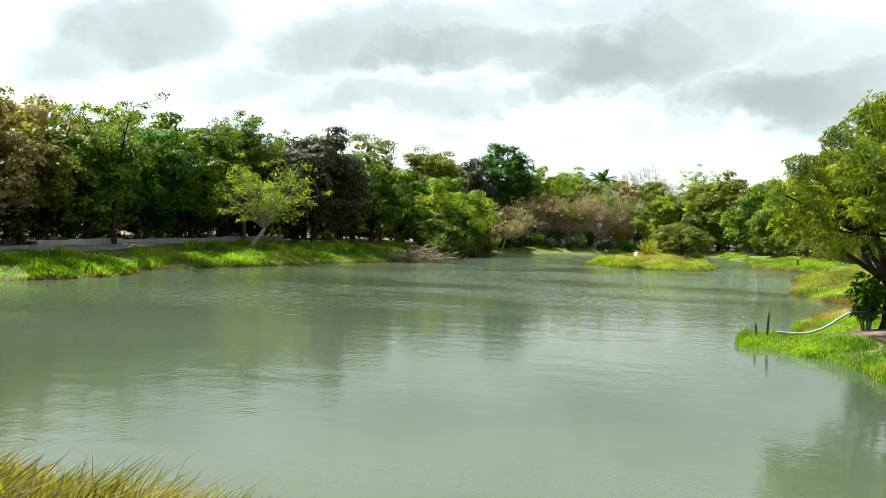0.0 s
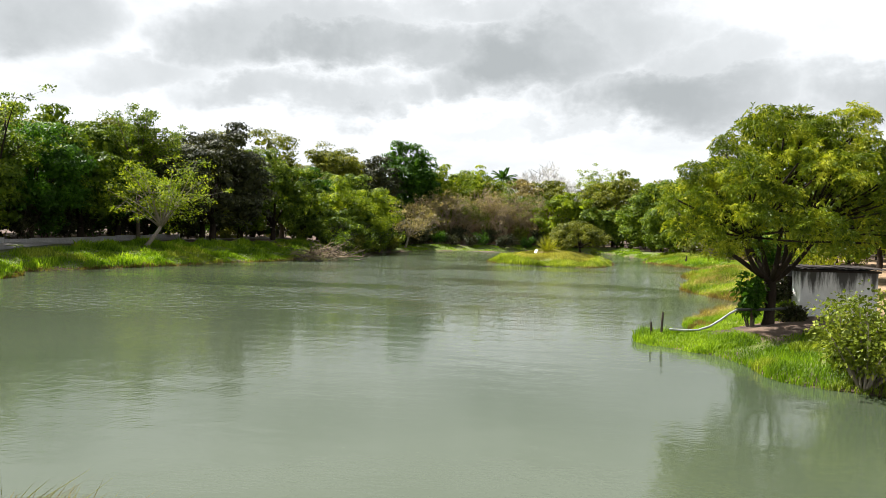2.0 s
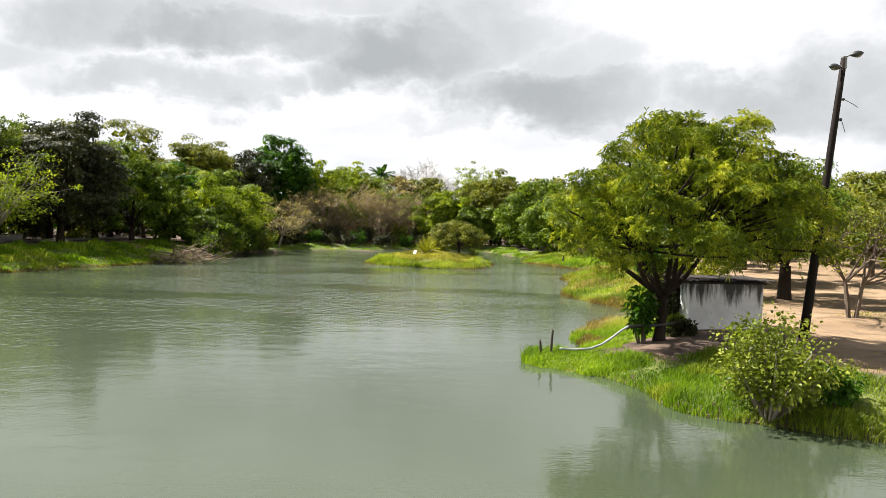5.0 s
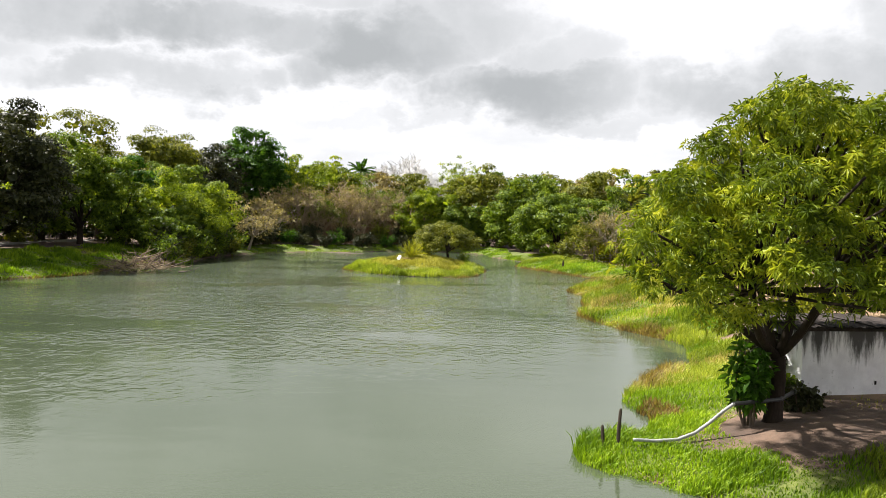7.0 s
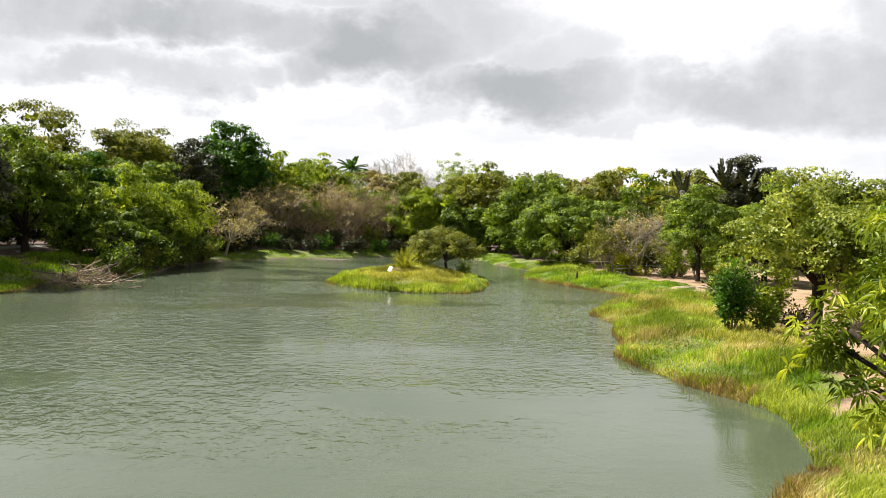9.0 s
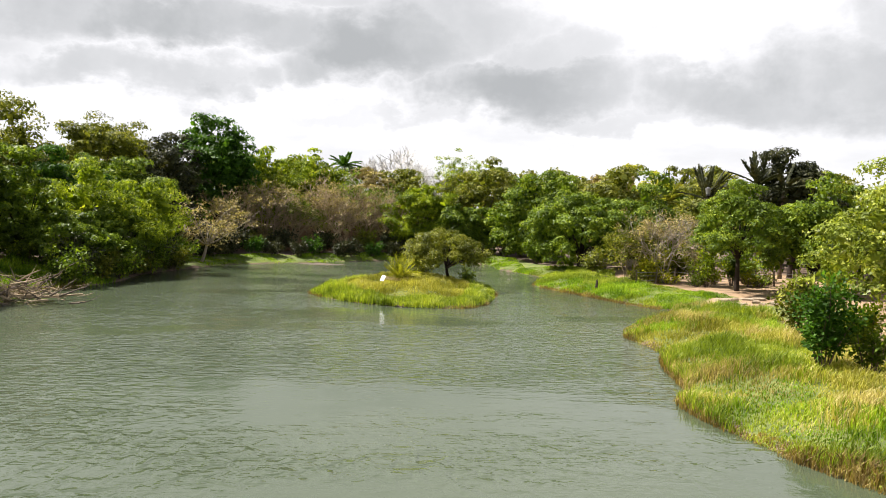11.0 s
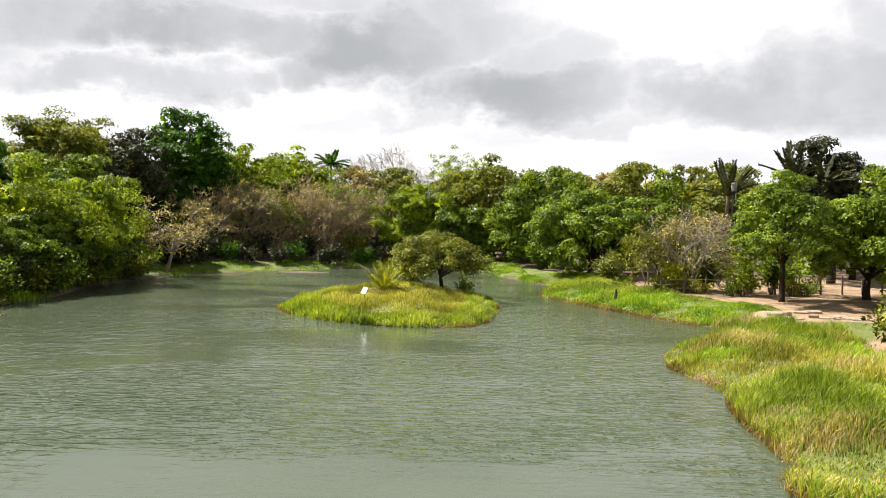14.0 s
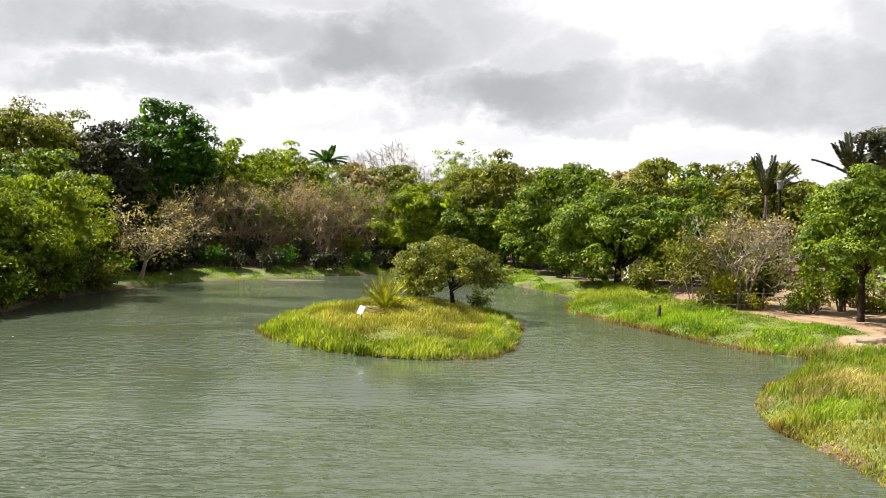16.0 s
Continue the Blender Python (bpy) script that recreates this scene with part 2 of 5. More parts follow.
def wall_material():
    """Old whitewash with black mould that has run down from the roof edge, darker and browner above the footing."""
    m, k, shader, _ = fresh("stained_whitewash")
    place = k.add("ShaderNodeTexCoord").outputs["Object"]
    split = k.add("ShaderNodeSeparateXYZ")
    k.link(place, split.inputs[0])
    z = split.outputs[2]
    runs = k.noise(k.scaled(place, 1, 1, 0.16), 3.4, 5.0, 0.65)
    blot = k.noise(place, 2.2, 6.0, 0.65)
    grain = k.noise(place, 40.0, 4.0, 0.6)
    base = k.mix(k.step(blot, 0.3, 0.7), (0.72, 0.71, 0.72), (0.86, 0.85, 0.86))
    reach = k.math("ADD", z, k.math("MULTIPLY", k.math("SUBTRACT", runs, 0.5), 3.4))
    mould = k.step(reach, 1.45, 2.2, 0.0, 0.95)
    colour = k.mix(mould, base, (0.045, 0.042, 0.040))
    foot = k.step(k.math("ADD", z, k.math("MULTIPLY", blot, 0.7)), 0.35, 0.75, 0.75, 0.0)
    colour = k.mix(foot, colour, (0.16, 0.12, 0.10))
    flake = k.step(k.noise(place, 5.0, 5.0, 0.7), 0.62, 0.68, 0.0, 0.5)
    colour = k.mix(flake, colour, (0.30, 0.27, 0.25))
    k.link(colour, shader.inputs["Base Color"])
    shader.inputs["Roughness"].default_value = 0.9
    k.link(k.bump(grain, 0.4, 0.01, k.bump(blot, 0.3, 0.03)), shader.inputs["Normal"])
    return m


GROUND = ground_material()
WATER = water_material()
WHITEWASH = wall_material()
ROOFING = surface("weathered_roof_sheet", (0.024, 0.020, 0.019), (0.07, 0.058, 0.052), 1.5, 0.9, 0.5, 0.02)
CREOSOTE = surface("dark_pole_wood", (0.010, 0.007, 0.006), (0.026, 0.018, 0.015), 1.2, 0.75, 0.5, 0.02, (1, 1, 0.1))
STEEL = surface("dull_galvanised_steel", (0.22, 0.22, 0.22), (0.34, 0.34, 0.34), 4.0, 0.5, 0.1, 0.005)
LAMP_DARK = surface("dark_lamp_housing", (0.03, 0.03, 0.03), (0.07, 0.07, 0.07), 4.0, 0.5, 0.1, 0.005)
HOSE = surface("pale_ribbed_hose", (0.24, 0.25, 0.24), (0.40, 0.40, 0.39), 3.0, 0.5, 0.2, 0.01)
PIPE_BLACK = surface("black_pipe", (0.018, 0.018, 0.018), (0.04, 0.04, 0.04), 3.0, 0.5, 0.2, 0.01)
SIGN_WHITE = surface("white_board", (0.72, 0.73, 0.74), (0.82, 0.82, 0.82), 3.0, 0.6, 0.1, 0.003)
STAKE = surface("wet_old_stake", (0.035, 0.026, 0.020), (0.09, 0.068, 0.05), 3.0, 0.9, 0.5, 0.02, (1, 1, 0.2))
FENCE_WOOD = surface("fence_post_wood", (0.10, 0.075, 0.055), (0.20, 0.155, 0.12), 3.0, 0.9, 0.5, 0.02, (1, 1, 0.2))
CONCRETE = surface("old_concrete", (0.27, 0.26, 0.25), (0.40, 0.39, 0.37), 0.8, 0.9, 0.4, 0.02)
ROAD = surface("dusty_road", (0.20, 0.185, 0.17), (0.30, 0.28, 0.26), 0.5, 0.95, 0.4, 0.02)
STONE = surface("pale_stone", (0.27, 0.215, 0.15), (0.42, 0.345, 0.25), 1.6, 0.9, 0.6, 0.05)
SOIL_RED = surface("red_earth", (0.17, 0.10, 0.06), (0.30, 0.19, 0.12), 0.9, 0.95, 0.5, 0.05)
BLOCKS = surface("pale_rendered_wall", (0.45, 0.41, 0.37), (0.60, 0.56, 0.52), 0.7, 0.9, 0.3, 0.02)
TILES = surface("terracotta_roof", (0.22, 0.10, 0.06), (0.33, 0.17, 0.11), 1.2, 0.9, 0.4, 0.03)
PANE = surface("dark_window", (0.015, 0.017, 0.02), (0.03, 0.034, 0.04), 1.0, 0.15, 0.0, 0.001)
GLASS_LAMP = surface("milky_lamp_glass", (0.22, 0.22, 0.21), (0.30, 0.30, 0.29), 2.0, 0.25, 0.0, 0.001)
MUD = surface("dark_mud", (0.07, 0.05, 0.035), (0.14, 0.10, 0.065), 1.2, 0.6, 0.4, 0.03)


# ---- mesh helpers ----
class Geo:
    """Gathers corners and faces of one mesh."""

    rings = {}

    def __init__(self):
        self.v, self.four, self.three, self.odd, self.n = [], [], [], [], 0

    def add(self, v, f):
        v = np.asarray(v, float).reshape(-1, 3)
        self.v.append(v)
        self.odd.extend([tuple(i + self.n for i in one) for one in f])
        self.n += len(v)
        return self

    def grid(self, v, faces):
        """Corners, and faces as an array (n, 4)."""
        v = np.asarray(v, float).reshape(-1, 3)
        self.v.append(v)
        self.four.append(np.asarray(faces) + self.n)
        self.n += len(v)
        return self

    def quads(self, v):
        """Separate quads: an array (n, 4, 3)."""
        v = np.asarray(v, float)
        return self.grid(v, np.arange(len(v) * 4).reshape(-1, 4))

    def slips(self, v):
        """Small leaves of one triangle each: an array (n, 3, 3)."""
        v = np.asarray(v, float).reshape(-1, 3)
        self.v.append(v)
        self.three.append(np.arange(len(v)).reshape(-1, 3) + self.n)
        self.n += len(v)
        return self

    def pairs(self, v):
        """Leaves of two quads that share a midrib: an array (n, 6, 3) of base, two left, tip, two right."""
        v = np.asarray(v, float)
        base = np.arange(len(v))[:, None] * 6
        return self.grid(v, np.concatenate([base + [0, 1, 2, 3], base + [0, 3, 4, 5]]))

    def tube(self, points, radii, sides=6, cap=True):
        p, r = np.asarray(points, float), np.asarray(radii, float)
        k = len(p)
        way = np.empty_like(p)
        way[1:-1] = p[2:] - p[:-2]
        way[0], way[-1] = p[1] - p[0], p[-1] - p[-2]
        way = unit(way)
        side = np.cross(way, (0.31, 0.95, 0.05))
        weak = np.linalg.norm(side, axis=1) < 0.05
        side[weak] = np.cross(way[weak], (1.0, 0, 0))
        side = unit(side)
        up = np.cross(way, side)
        a = np.arange(sides) * (2 * math.pi / sides)
        ring = p[:, None] + (side[:, None] * np.cos(a)[None, :, None] + up[:, None] * np.sin(a)[None, :, None]) * r[:, None, None]
        if (k, sides) not in Geo.rings:
            at = np.arange(k * sides).reshape(k, sides)
            nxt = np.roll(at, -1, 1)
            Geo.rings[k, sides] = np.stack([at[:-1], nxt[:-1], nxt[1:], at[1:]], -1).reshape(-1, 4)
        start = self.n
        self.grid(ring, Geo.rings[k, sides])
        if cap and sides > 3:
            self.odd.append(tuple(range(start + sides - 1, start - 1, -1)))
            self.odd.append(tuple(range(start + (k - 1) * sides, start + k * sides)))
        return self

    def box(self, centre, size, turn=0.0):
        c, s = math.cos(turn), math.sin(turn)
        x, y, z = (h / 2 for h in size)
        pts = [(a * x, b * y, d * z) for d in (-1, 1) for b in (-1, 1) for a in (-1, 1)]
        pts = [(centre[0] + a * c - b * s, centre[1] + a * s + b * c, centre[2] + d) for a, b, d in pts]
        return self.add(pts, [(0, 2, 3, 1), (4, 5, 7, 6), (0, 1, 5, 4), (2, 6, 7, 3), (0, 4, 6, 2), (1, 3, 7, 5)])

    def mesh(self, name, material, smooth=False):
        me = bpy.data.meshes.new(name)
        v = np.concatenate(self.v) if self.v else np.zeros((0, 3))
        four = np.concatenate(self.four) if self.four else np.zeros((0, 4), int)
        three = np.concatenate(self.three) if self.three else np.zeros((0, 3), int)
        loops = np.concatenate([four.ravel(), three.ravel(), np.array([i for f in self.odd for i in f], int)]).astype(np.int32)
        sizes = np.concatenate([np.full(len(four), 4), np.full(len(three), 3), np.array([len(f) for f in self.odd], int)]).astype(np.int32)
        me.vertices.add(len(v))
        me.vertices.foreach_set("co", v.astype(np.float32).ravel())
        me.loops.add(len(loops))
        me.loops.foreach_set("vertex_index", loops)
        me.polygons.add(len(sizes))
        me.polygons.foreach_set("loop_start", (np.cumsum(sizes) - sizes).astype(np.int32))
        me.polygons.foreach_set("use_smooth", np.full(len(sizes), smooth))
        me.materials.append(material)
        me.update(calc_edges=True)
        me.validate()
        return me


def part(name, geo, material, parent, label="", smooth=False):
    ob = new(name, geo.mesh(name, material, smooth))
    ob.parent = parent
    return tagged(ob, label)


def thing(name, place, label, category, group="", kind=""):
    ob = new(name)
    ob.location = place
    ob.empty_display_size = 0.2
    return tagged(ob, label, category, group, kind)


def solo(name, geo, material, label, category, place=(0, 0, 0), group="", kind="", smooth=False):
    ob = new(name, geo.mesh(name, material, smooth))
    ob.location = place
    return tagged(ob, label, category, group, kind)


def unit(a):
    return a / np.maximum(np.linalg.norm(a, axis=-1, keepdims=True), 1e-9)


# ---- the lie of the land ----
LEFT_BANK = ((-36, 5), (-38, 16), (-35.5, 21), (-35.2, 27), (-38.2, 31), (-36.2, 36), (-33.4, 45), (-32.8, 50), (-30, 56), (-30.5, 63),
             (-28.5, 70), (-27.5, 76), (-28.5, 84), (-27.2, 91), (-25, 99.5))
FAR_BANK = ((-18.5, 105.5), (-12, 112), (-6, 115.5), (1, 115), (4.8, 110), (5.2, 104), (8.0, 97), (9.4, 91.5), (7.6, 86), (7.6, 82))
RIGHT_BANK = ((10.5, 75), (12.1, 71), (13.7, 68), (15.7, 66), (13.6, 63), (11.2, 60.2), (9.4, 57), (8.9, 53.8), (9.4, 50), (8.6, 46),
              (8.2, 42), (7.3, 39.3), (8.5, 34.4), (9.8, 31.6), (10.3, 29.4), (9.7, 27), (8.8, 24), (6.5, 21.2), (5.2, 18.4))
POINT = ((5.8, 16.4), (4.4, 14.6), (3.4, 14.1), (3.1, 12.8), (4.2, 11.6), (5.4, 10.6), (6.1, 8.8), (6.4, 6.8), (7.5, 5.9), (8.8, 5.4), (10.4, 4.4))
NEAR_BANK = ((16, 2.5), (22, -3), (18, -9), (9, -11.5), (2, -10.6), (-2, -8.7), (-5, -7.9), (-12, -7.4), (-24, -6.0))
SHORE = LEFT_BANK + FAR_BANK + RIGHT_BANK + POINT + NEAR_BANK
ISLE = ((-11, 73), (-9.4, 69.2), (-7, 66.5), (-4.5, 65), (-1.6, 64.5), (1.1, 65.6), (2.5, 70), (2.9, 75), (2.2, 80), (-1.5, 83),
        (-6, 82), (-9.5, 78.5))


def rounded(points, steps=4):
    """A closed smooth line through the points."""
    p, out = np.array(points, float), []
    for i in range(len(p)):
        a, b, c, d = p[i - 1], p[i], p[(i + 1) % len(p)], p[(i + 2) % len(p)]
        for s in range(steps):
            t = s / steps
            out.append(0.5 * (2 * b + (c - a) * t + (2 * a - 5 * b + 4 * c - d) * t * t + (3 * b - a - 3 * c + d) * t ** 3))
    return np.array(out)


SHORE_LINE, ISLE_LINE = rounded(SHORE), rounded(ISLE)


def inside_distance(xy, line):
    """Distance to a closed line, positive inside it."""
    best, odd = np.full(len(xy), 1e9), np.zeros(len(xy), bool)
    for a, b in zip(line, np.roll(line, -1, 0)):
        ab = b - a
        t = np.clip(((xy - a) @ ab) / (ab @ ab), 0, 1)
        best = np.minimum(best, ((xy - a - t[:, None] * ab) ** 2).sum(1))
        cross = (a[1] > xy[:, 1]) != (b[1] > xy[:, 1])
        if a[1] != b[1]:
            odd ^= cross & (xy[:, 0] < a[0] + (xy[:, 1] - a[1]) / (b[1] - a[1]) * ab[0])
    return np.sqrt(best) * np.where(odd, 1, -1)


def wobble(xy, scale, seed=0.0):
    """Smooth value noise in plan, from about -1 to 1."""
    p = np.asarray(xy, float) * scale + (seed * 7.3, -seed * 3.1)
    cell = np.floor(p)
    f = p - cell
    f = f * f * (3 - 2 * f)

    def corner(i, k):
        h = np.sin((cell[:, 0] + i) * 127.1 + (cell[:, 1] + k) * 311.7 + seed * 17.0) * 43758.5453
        return (h - np.floor(h)) * 2 - 1

    low = corner(0, 0) * (1 - f[:, 0]) + corner(1, 0) * f[:, 0]
    high = corner(0, 1) * (1 - f[:, 0]) + corner(1, 1) * f[:, 0]
    return low * (1 - f[:, 1]) + high * f[:, 1]


GRID_X, GRID_Y, GRID_STEP = np.arange(-70, 60.1, 0.6), np.arange(-30, 135.1, 0.6), 0.6
GRID_XY = np.stack([a.ravel() for a in np.meshgrid(GRID_X, GRID_Y)], 1)
LAKE_GRID = -inside_distance(GRID_XY, SHORE_LINE).reshape(len(GRID_Y), len(GRID_X))
ISLE_GRID = inside_distance(GRID_XY, ISLE_LINE).reshape(len(GRID_Y), len(GRID_X))


def from_grid(xy, grid):
    """The grid's value between its points; past its edge it goes on by the distance from there."""
    x, y = np.clip(xy[:, 0], GRID_X[0], GRID_X[-1] - 1e-6), np.clip(xy[:, 1], GRID_Y[0], GRID_Y[-1] - 1e-6)
    past = np.hypot(xy[:, 0] - x, xy[:, 1] - y)
    fx, fy = (x - GRID_X[0]) / GRID_STEP, (y - GRID_Y[0]) / GRID_STEP
    i, k = np.minimum(fx.astype(int), len(GRID_X) - 2), np.minimum(fy.astype(int), len(GRID_Y) - 2)
    fx, fy = fx - i, fy - k
    a = grid[k, i] * (1 - fx) + grid[k, i + 1] * fx
    b = grid[k + 1, i] * (1 - fx) + grid[k + 1, i + 1] * fx
    return a * (1 - fy) + b * fy, past


def land(xy):
    """Height, distance from the shore and whether it is the island, at places in plan."""
    xy = np.asarray(xy, float).reshape(-1, 2)
    lake, past = from_grid(xy, LAKE_GRID)
    lake, isle = lake + past, from_grid(xy, ISLE_GRID)[0] - past
    on_isle = isle > lake
    d = np.maximum(lake, isle)
    left = np.clip((-24 - xy[:, 0]) / 6, 0, 1) * np.clip((96 - xy[:, 1]) / 10, 0, 1)
    near = np.clip((2 - xy[:, 1]) / 6, 0, 1)
    top = 0.75 + 0.75 * left + 0.35 * near * (1 - left)
    rise = np.where(on_isle, 1.25 * np.clip(d / 6.5, 0, 1) ** 0.8, top * np.clip(d / (3.5 + 4.5 * left), 0, 1) ** 0.75)
    far = np.clip(d - 12, 0, 400) * 0.006 * (~on_isle)
    z = np.where(d > 0, 0.06 + rise + far, np.maximum(d * 0.45, -1.6) + 0.06)
    z = z + (wobble(xy, 0.55, 3.0) * 0.09 + wobble(xy, 0.13, 8.0) * 0.14) * np.clip(d / 2, 0, 1)
    return z, d, on_isle


def height(x, y):
    return float(land([(x, y)])[0][0])


def spread(lo, hi, step, reach, count):
    core = np.arange(lo, hi + step / 2, step)
    grow = np.geomspace(step, reach, count)
    return np.concatenate([lo - grow[::-1], core, hi + grow])


def build_ground():
    xs, ys = spread(-62, 46, 0.75, 2600, 26), spread(-26, 128, 0.75, 2600, 26)
    gx, gy = np.meshgrid(xs, ys)
    xy = np.stack([gx.ravel(), gy.ravel()], 1)
    z, d, isle = land(xy)
    w, h = len(xs), len(ys)
    idx = np.arange(w * h).reshape(h, w)
    faces = np.stack([idx[:-1, :-1], idx[:-1, 1:], idx[1:, 1:], idx[1:, :-1]], -1).reshape(-1, 4)
    geo = Geo().grid(np.column_stack([xy, z]), faces)
    ob = solo("ground", geo, GROUND, "grassy banks, bare tan earth and leaf litter round a pond", "ground", kind="structure", smooth=True)
    x, y = xy.T
    right = (x > 2) & (y < 100)
    wide = np.where(right & (y > 34) & (y < 66), 7.5, np.where(right & (y > 60), 6.5, np.where(right, 3.6, 5.0)))
    wide = np.where((x < -20) & (y < 66), 8.5, np.where(y > 90, 4.0, wide))
    turf = np.where(isle, 1.0, np.clip((wide - d) / 2.0 + 0.5, 0, 1)) * (d > 0.15)
    turf = np.maximum(turf, np.clip((-2 - y) / 6, 0, 1) * (d > 0.2))
    sand = np.clip((x - 4) / 2, 0, 1) * np.clip((y + 4 + 3 * np.sin(0.45 * x) + 1.5 * np.sin(1.3 * x)) / 4, 0, 1) * (y < 104) * np.clip((d - 2.5) / 2.0, 0, 1) * np.clip((104 - y) / 16, 0, 1)
    shade = np.clip(2.0 - np.hypot((x - 8.9) / 2.4, (y - 13.5) / 1.9), 0, 1)
    turf, sand = turf * (1 - shade), sand * (1 - shade)
    worn = np.clip(1.7 - np.hypot(((x - 12.0) * 0.72 + (y - 29.3) * 0.69) / 2.2, ((y - 29.3) * 0.72 - (x - 12.0) * 0.69) / 0.6), 0, 1)
    turf, sand = turf * (1 - 0.75 * worn), np.maximum(sand, 0.55 * worn)
    bare = np.clip(1.8 - np.hypot((x - 20.3) / 2.7, (y - 66.6) / 2.4), 0, 1)
    turf, sand = turf * (1 - bare), np.maximum(sand, bare)
    for name, values in (("turf", turf), ("sand", sand)):
        layer = ob.data.attributes.new(name, "FLOAT", "POINT")
        layer.data.foreach_set("value", values.astype(np.float32))
    return ob


build_ground()
pond = Geo().add([(-60, -22, 0), (36, -22, 0), (36, 122, 0), (-60, 122, 0)], [(0, 1, 2, 3)])
solo("water", pond, WATER, "murky green pond water with light ripples", "water", kind="structure")


# ---- plants ----
def leaf_quads(rng, at, along, length, width, fold=0.25, rich=False, out=None, loose=0.55):
    """Leaves at places, pointing along ways; each turned a little about its own axis. out: the way that their upper sides face."""
    n = len(at)
    along = unit(along)
    up = rng.normal(size=(n, 3)) * loose + ((0, 0, 1) if out is None else out)
    side = unit(np.cross(along, up))
    face = np.cross(side, along)
    size = rng.uniform(0.7, 1.25, (n, 1))
    ln, wd = length * size, width * size
    if not rich:
        mid = at + along * ln * 0.5 + face * ln * fold * 0.3
        return np.stack([at, mid - side * wd * 0.5, at + along * ln, mid + side * wd * 0.5], 1)
    a, b = at + along * ln * 0.33, at + along * ln * 0.7 - (0, 0, 1) * ln * 0.06
    tip = at + along * ln - (0, 0, 1) * ln * 0.22
    lift = face * wd * fold
    return np.stack([at, a - side * wd * 0.5 + lift, b - side * wd * 0.42 + lift, tip, b + side * wd * 0.42 + lift, a + side * wd * 0.5 + lift], 1)


def shell(rng, centre, radii, count, inner=0.72, floor=-0.45):
    """Places and outward ways on the outer layer of a lump, fewer underneath."""
    way = unit(rng.normal(size=(int(count * 1.6), 3)))
    way = way[(way[:, 2] > floor) | (rng.random(len(way)) < 0.35)][:count]
    r = rng.uniform(inner, 1.06, (len(way), 1))
    return np.asarray(centre) + way * r * np.asarray(radii), way


def lumps(rng, centre, radii, count, floor=-0.35, size=(0.27, 0.42), inner=0.62, drop=0.08, flat=(0.6, 0.85), wave=1.0):
    """Boughs of foliage over a crown: list of centre and radii."""
    out = []
    golden, phase = math.pi * (3 - math.sqrt(5)), rng.uniform(0, 6.283)
    for i in range(count):
        z = 1 - (1 - floor) * (i + 0.5) / count
        a = golden * i + rng.uniform(-0.5, 0.5)
        r = math.sqrt(max(0.0, 1 - z * z))
        if rng.random() < drop:
            continue
        push = rng.uniform(inner, 0.92) * (1 + wave * (0.16 * math.sin(2.0 * a + phase) + 0.10 * math.sin(3.0 * a + 2 * phase + 2.0 * z)))
        c = np.array(centre) + (np.array([r * math.cos(a), r * math.sin(a), z]) * push + rng.normal(size=3) * 0.05) * radii
        s = rng.uniform(*size) * rng.uniform(0.8, 1.2) * float(np.mean(radii))
        out.append((c, np.array([s, s, s * rng.uniform(*flat)])))
    return out


def bent(a, b, rng, sag=0.12, steps=4):
    a, b = np.asarray(a, float), np.asarray(b, float)
    far = np.linalg.norm(b - a)
    off = rng.normal(size=3) * far * sag * 0.6 + np.array([0, 0, -far * sag])
    return [a + (b - a) * t + off * (4 * t * (1 - t)) * 0.5 for t in np.linspace(0, 1, steps + 1)]


def stem(geo, a, b, r0, r1, rng, sag=0.12, steps=4, sides=6):
    pts = bent(a, b, rng, sag, steps)
    geo.tube([tuple(p) for p in pts], list(np.linspace(r0, r1, steps + 1)), sides)
    return pts


def clumped(rng, crown, boughs, heart, leaves, size, thin, per=5):
    """Leaves over a crown: every bough carries small domes of leaves on its outer and upper side, over a dark core that lets no light through."""
    c, r = np.array([b[0] for b in boughs]), np.array([b[1] for b in boughs])
    away = unit(c - heart)
    way = unit(rng.normal(size=(len(c), per, 3)) * 0.8 + away[:, None] * 0.75 + (0, 0, 0.5))
    at = (c[:, None] + way * r[:, None] * rng.uniform(0.7, 1.05, (len(c), per, 1))).reshape(-1, 3)
    big = np.repeat(r[:, 0], per) * rng.uniform(0.34, 0.6, len(at))
    dome = np.column_stack([big, big, big * rng.uniform(0.45, 0.75, len(at))])
    pick = rng.choice(len(at), leaves, p=big ** 2 / (big ** 2).sum())
    turn = unit(rng.normal(size=(leaves, 3)))
    turn[:, 2] = np.where((turn[:, 2] < -0.15) & (rng.random(leaves) < 0.8), -turn[:, 2], turn[:, 2])
    spot = at[pick] + turn * dome[pick] * rng.uniform(0.75, 1.12, (leaves, 1))
    along = unit(np.cross(turn, rng.normal(size=(leaves, 3)))) + turn * 0.3 + (0, 0, -0.35)
    q = leaf_quads(rng, spot, along, size, size * 0.8 * thin, out=turn * 0.9 + (0, 0, 0.5), loose=0.3)
    half = (q[:, 1] - q[:, 3]) / 2
    crown.slips(np.stack([q[:, 0] + half, q[:, 0] - half, q[:, 2]], 1))
    core = int(leaves * 0.06)
    pick = rng.choice(len(c), core, p=r[:, 0] ** 2 / (r[:, 0] ** 2).sum())
    turn = unit(rng.normal(size=(core, 3)))
    spot = c[pick] + turn * r[pick] * rng.uniform(0.1, 0.6, (core, 1))
    crown.quads(leaf_quads(rng, spot, unit(np.cross(turn, rng.normal(size=(core, 3)))), size * 2.8, size * 2.2, out=turn, loose=0.3))


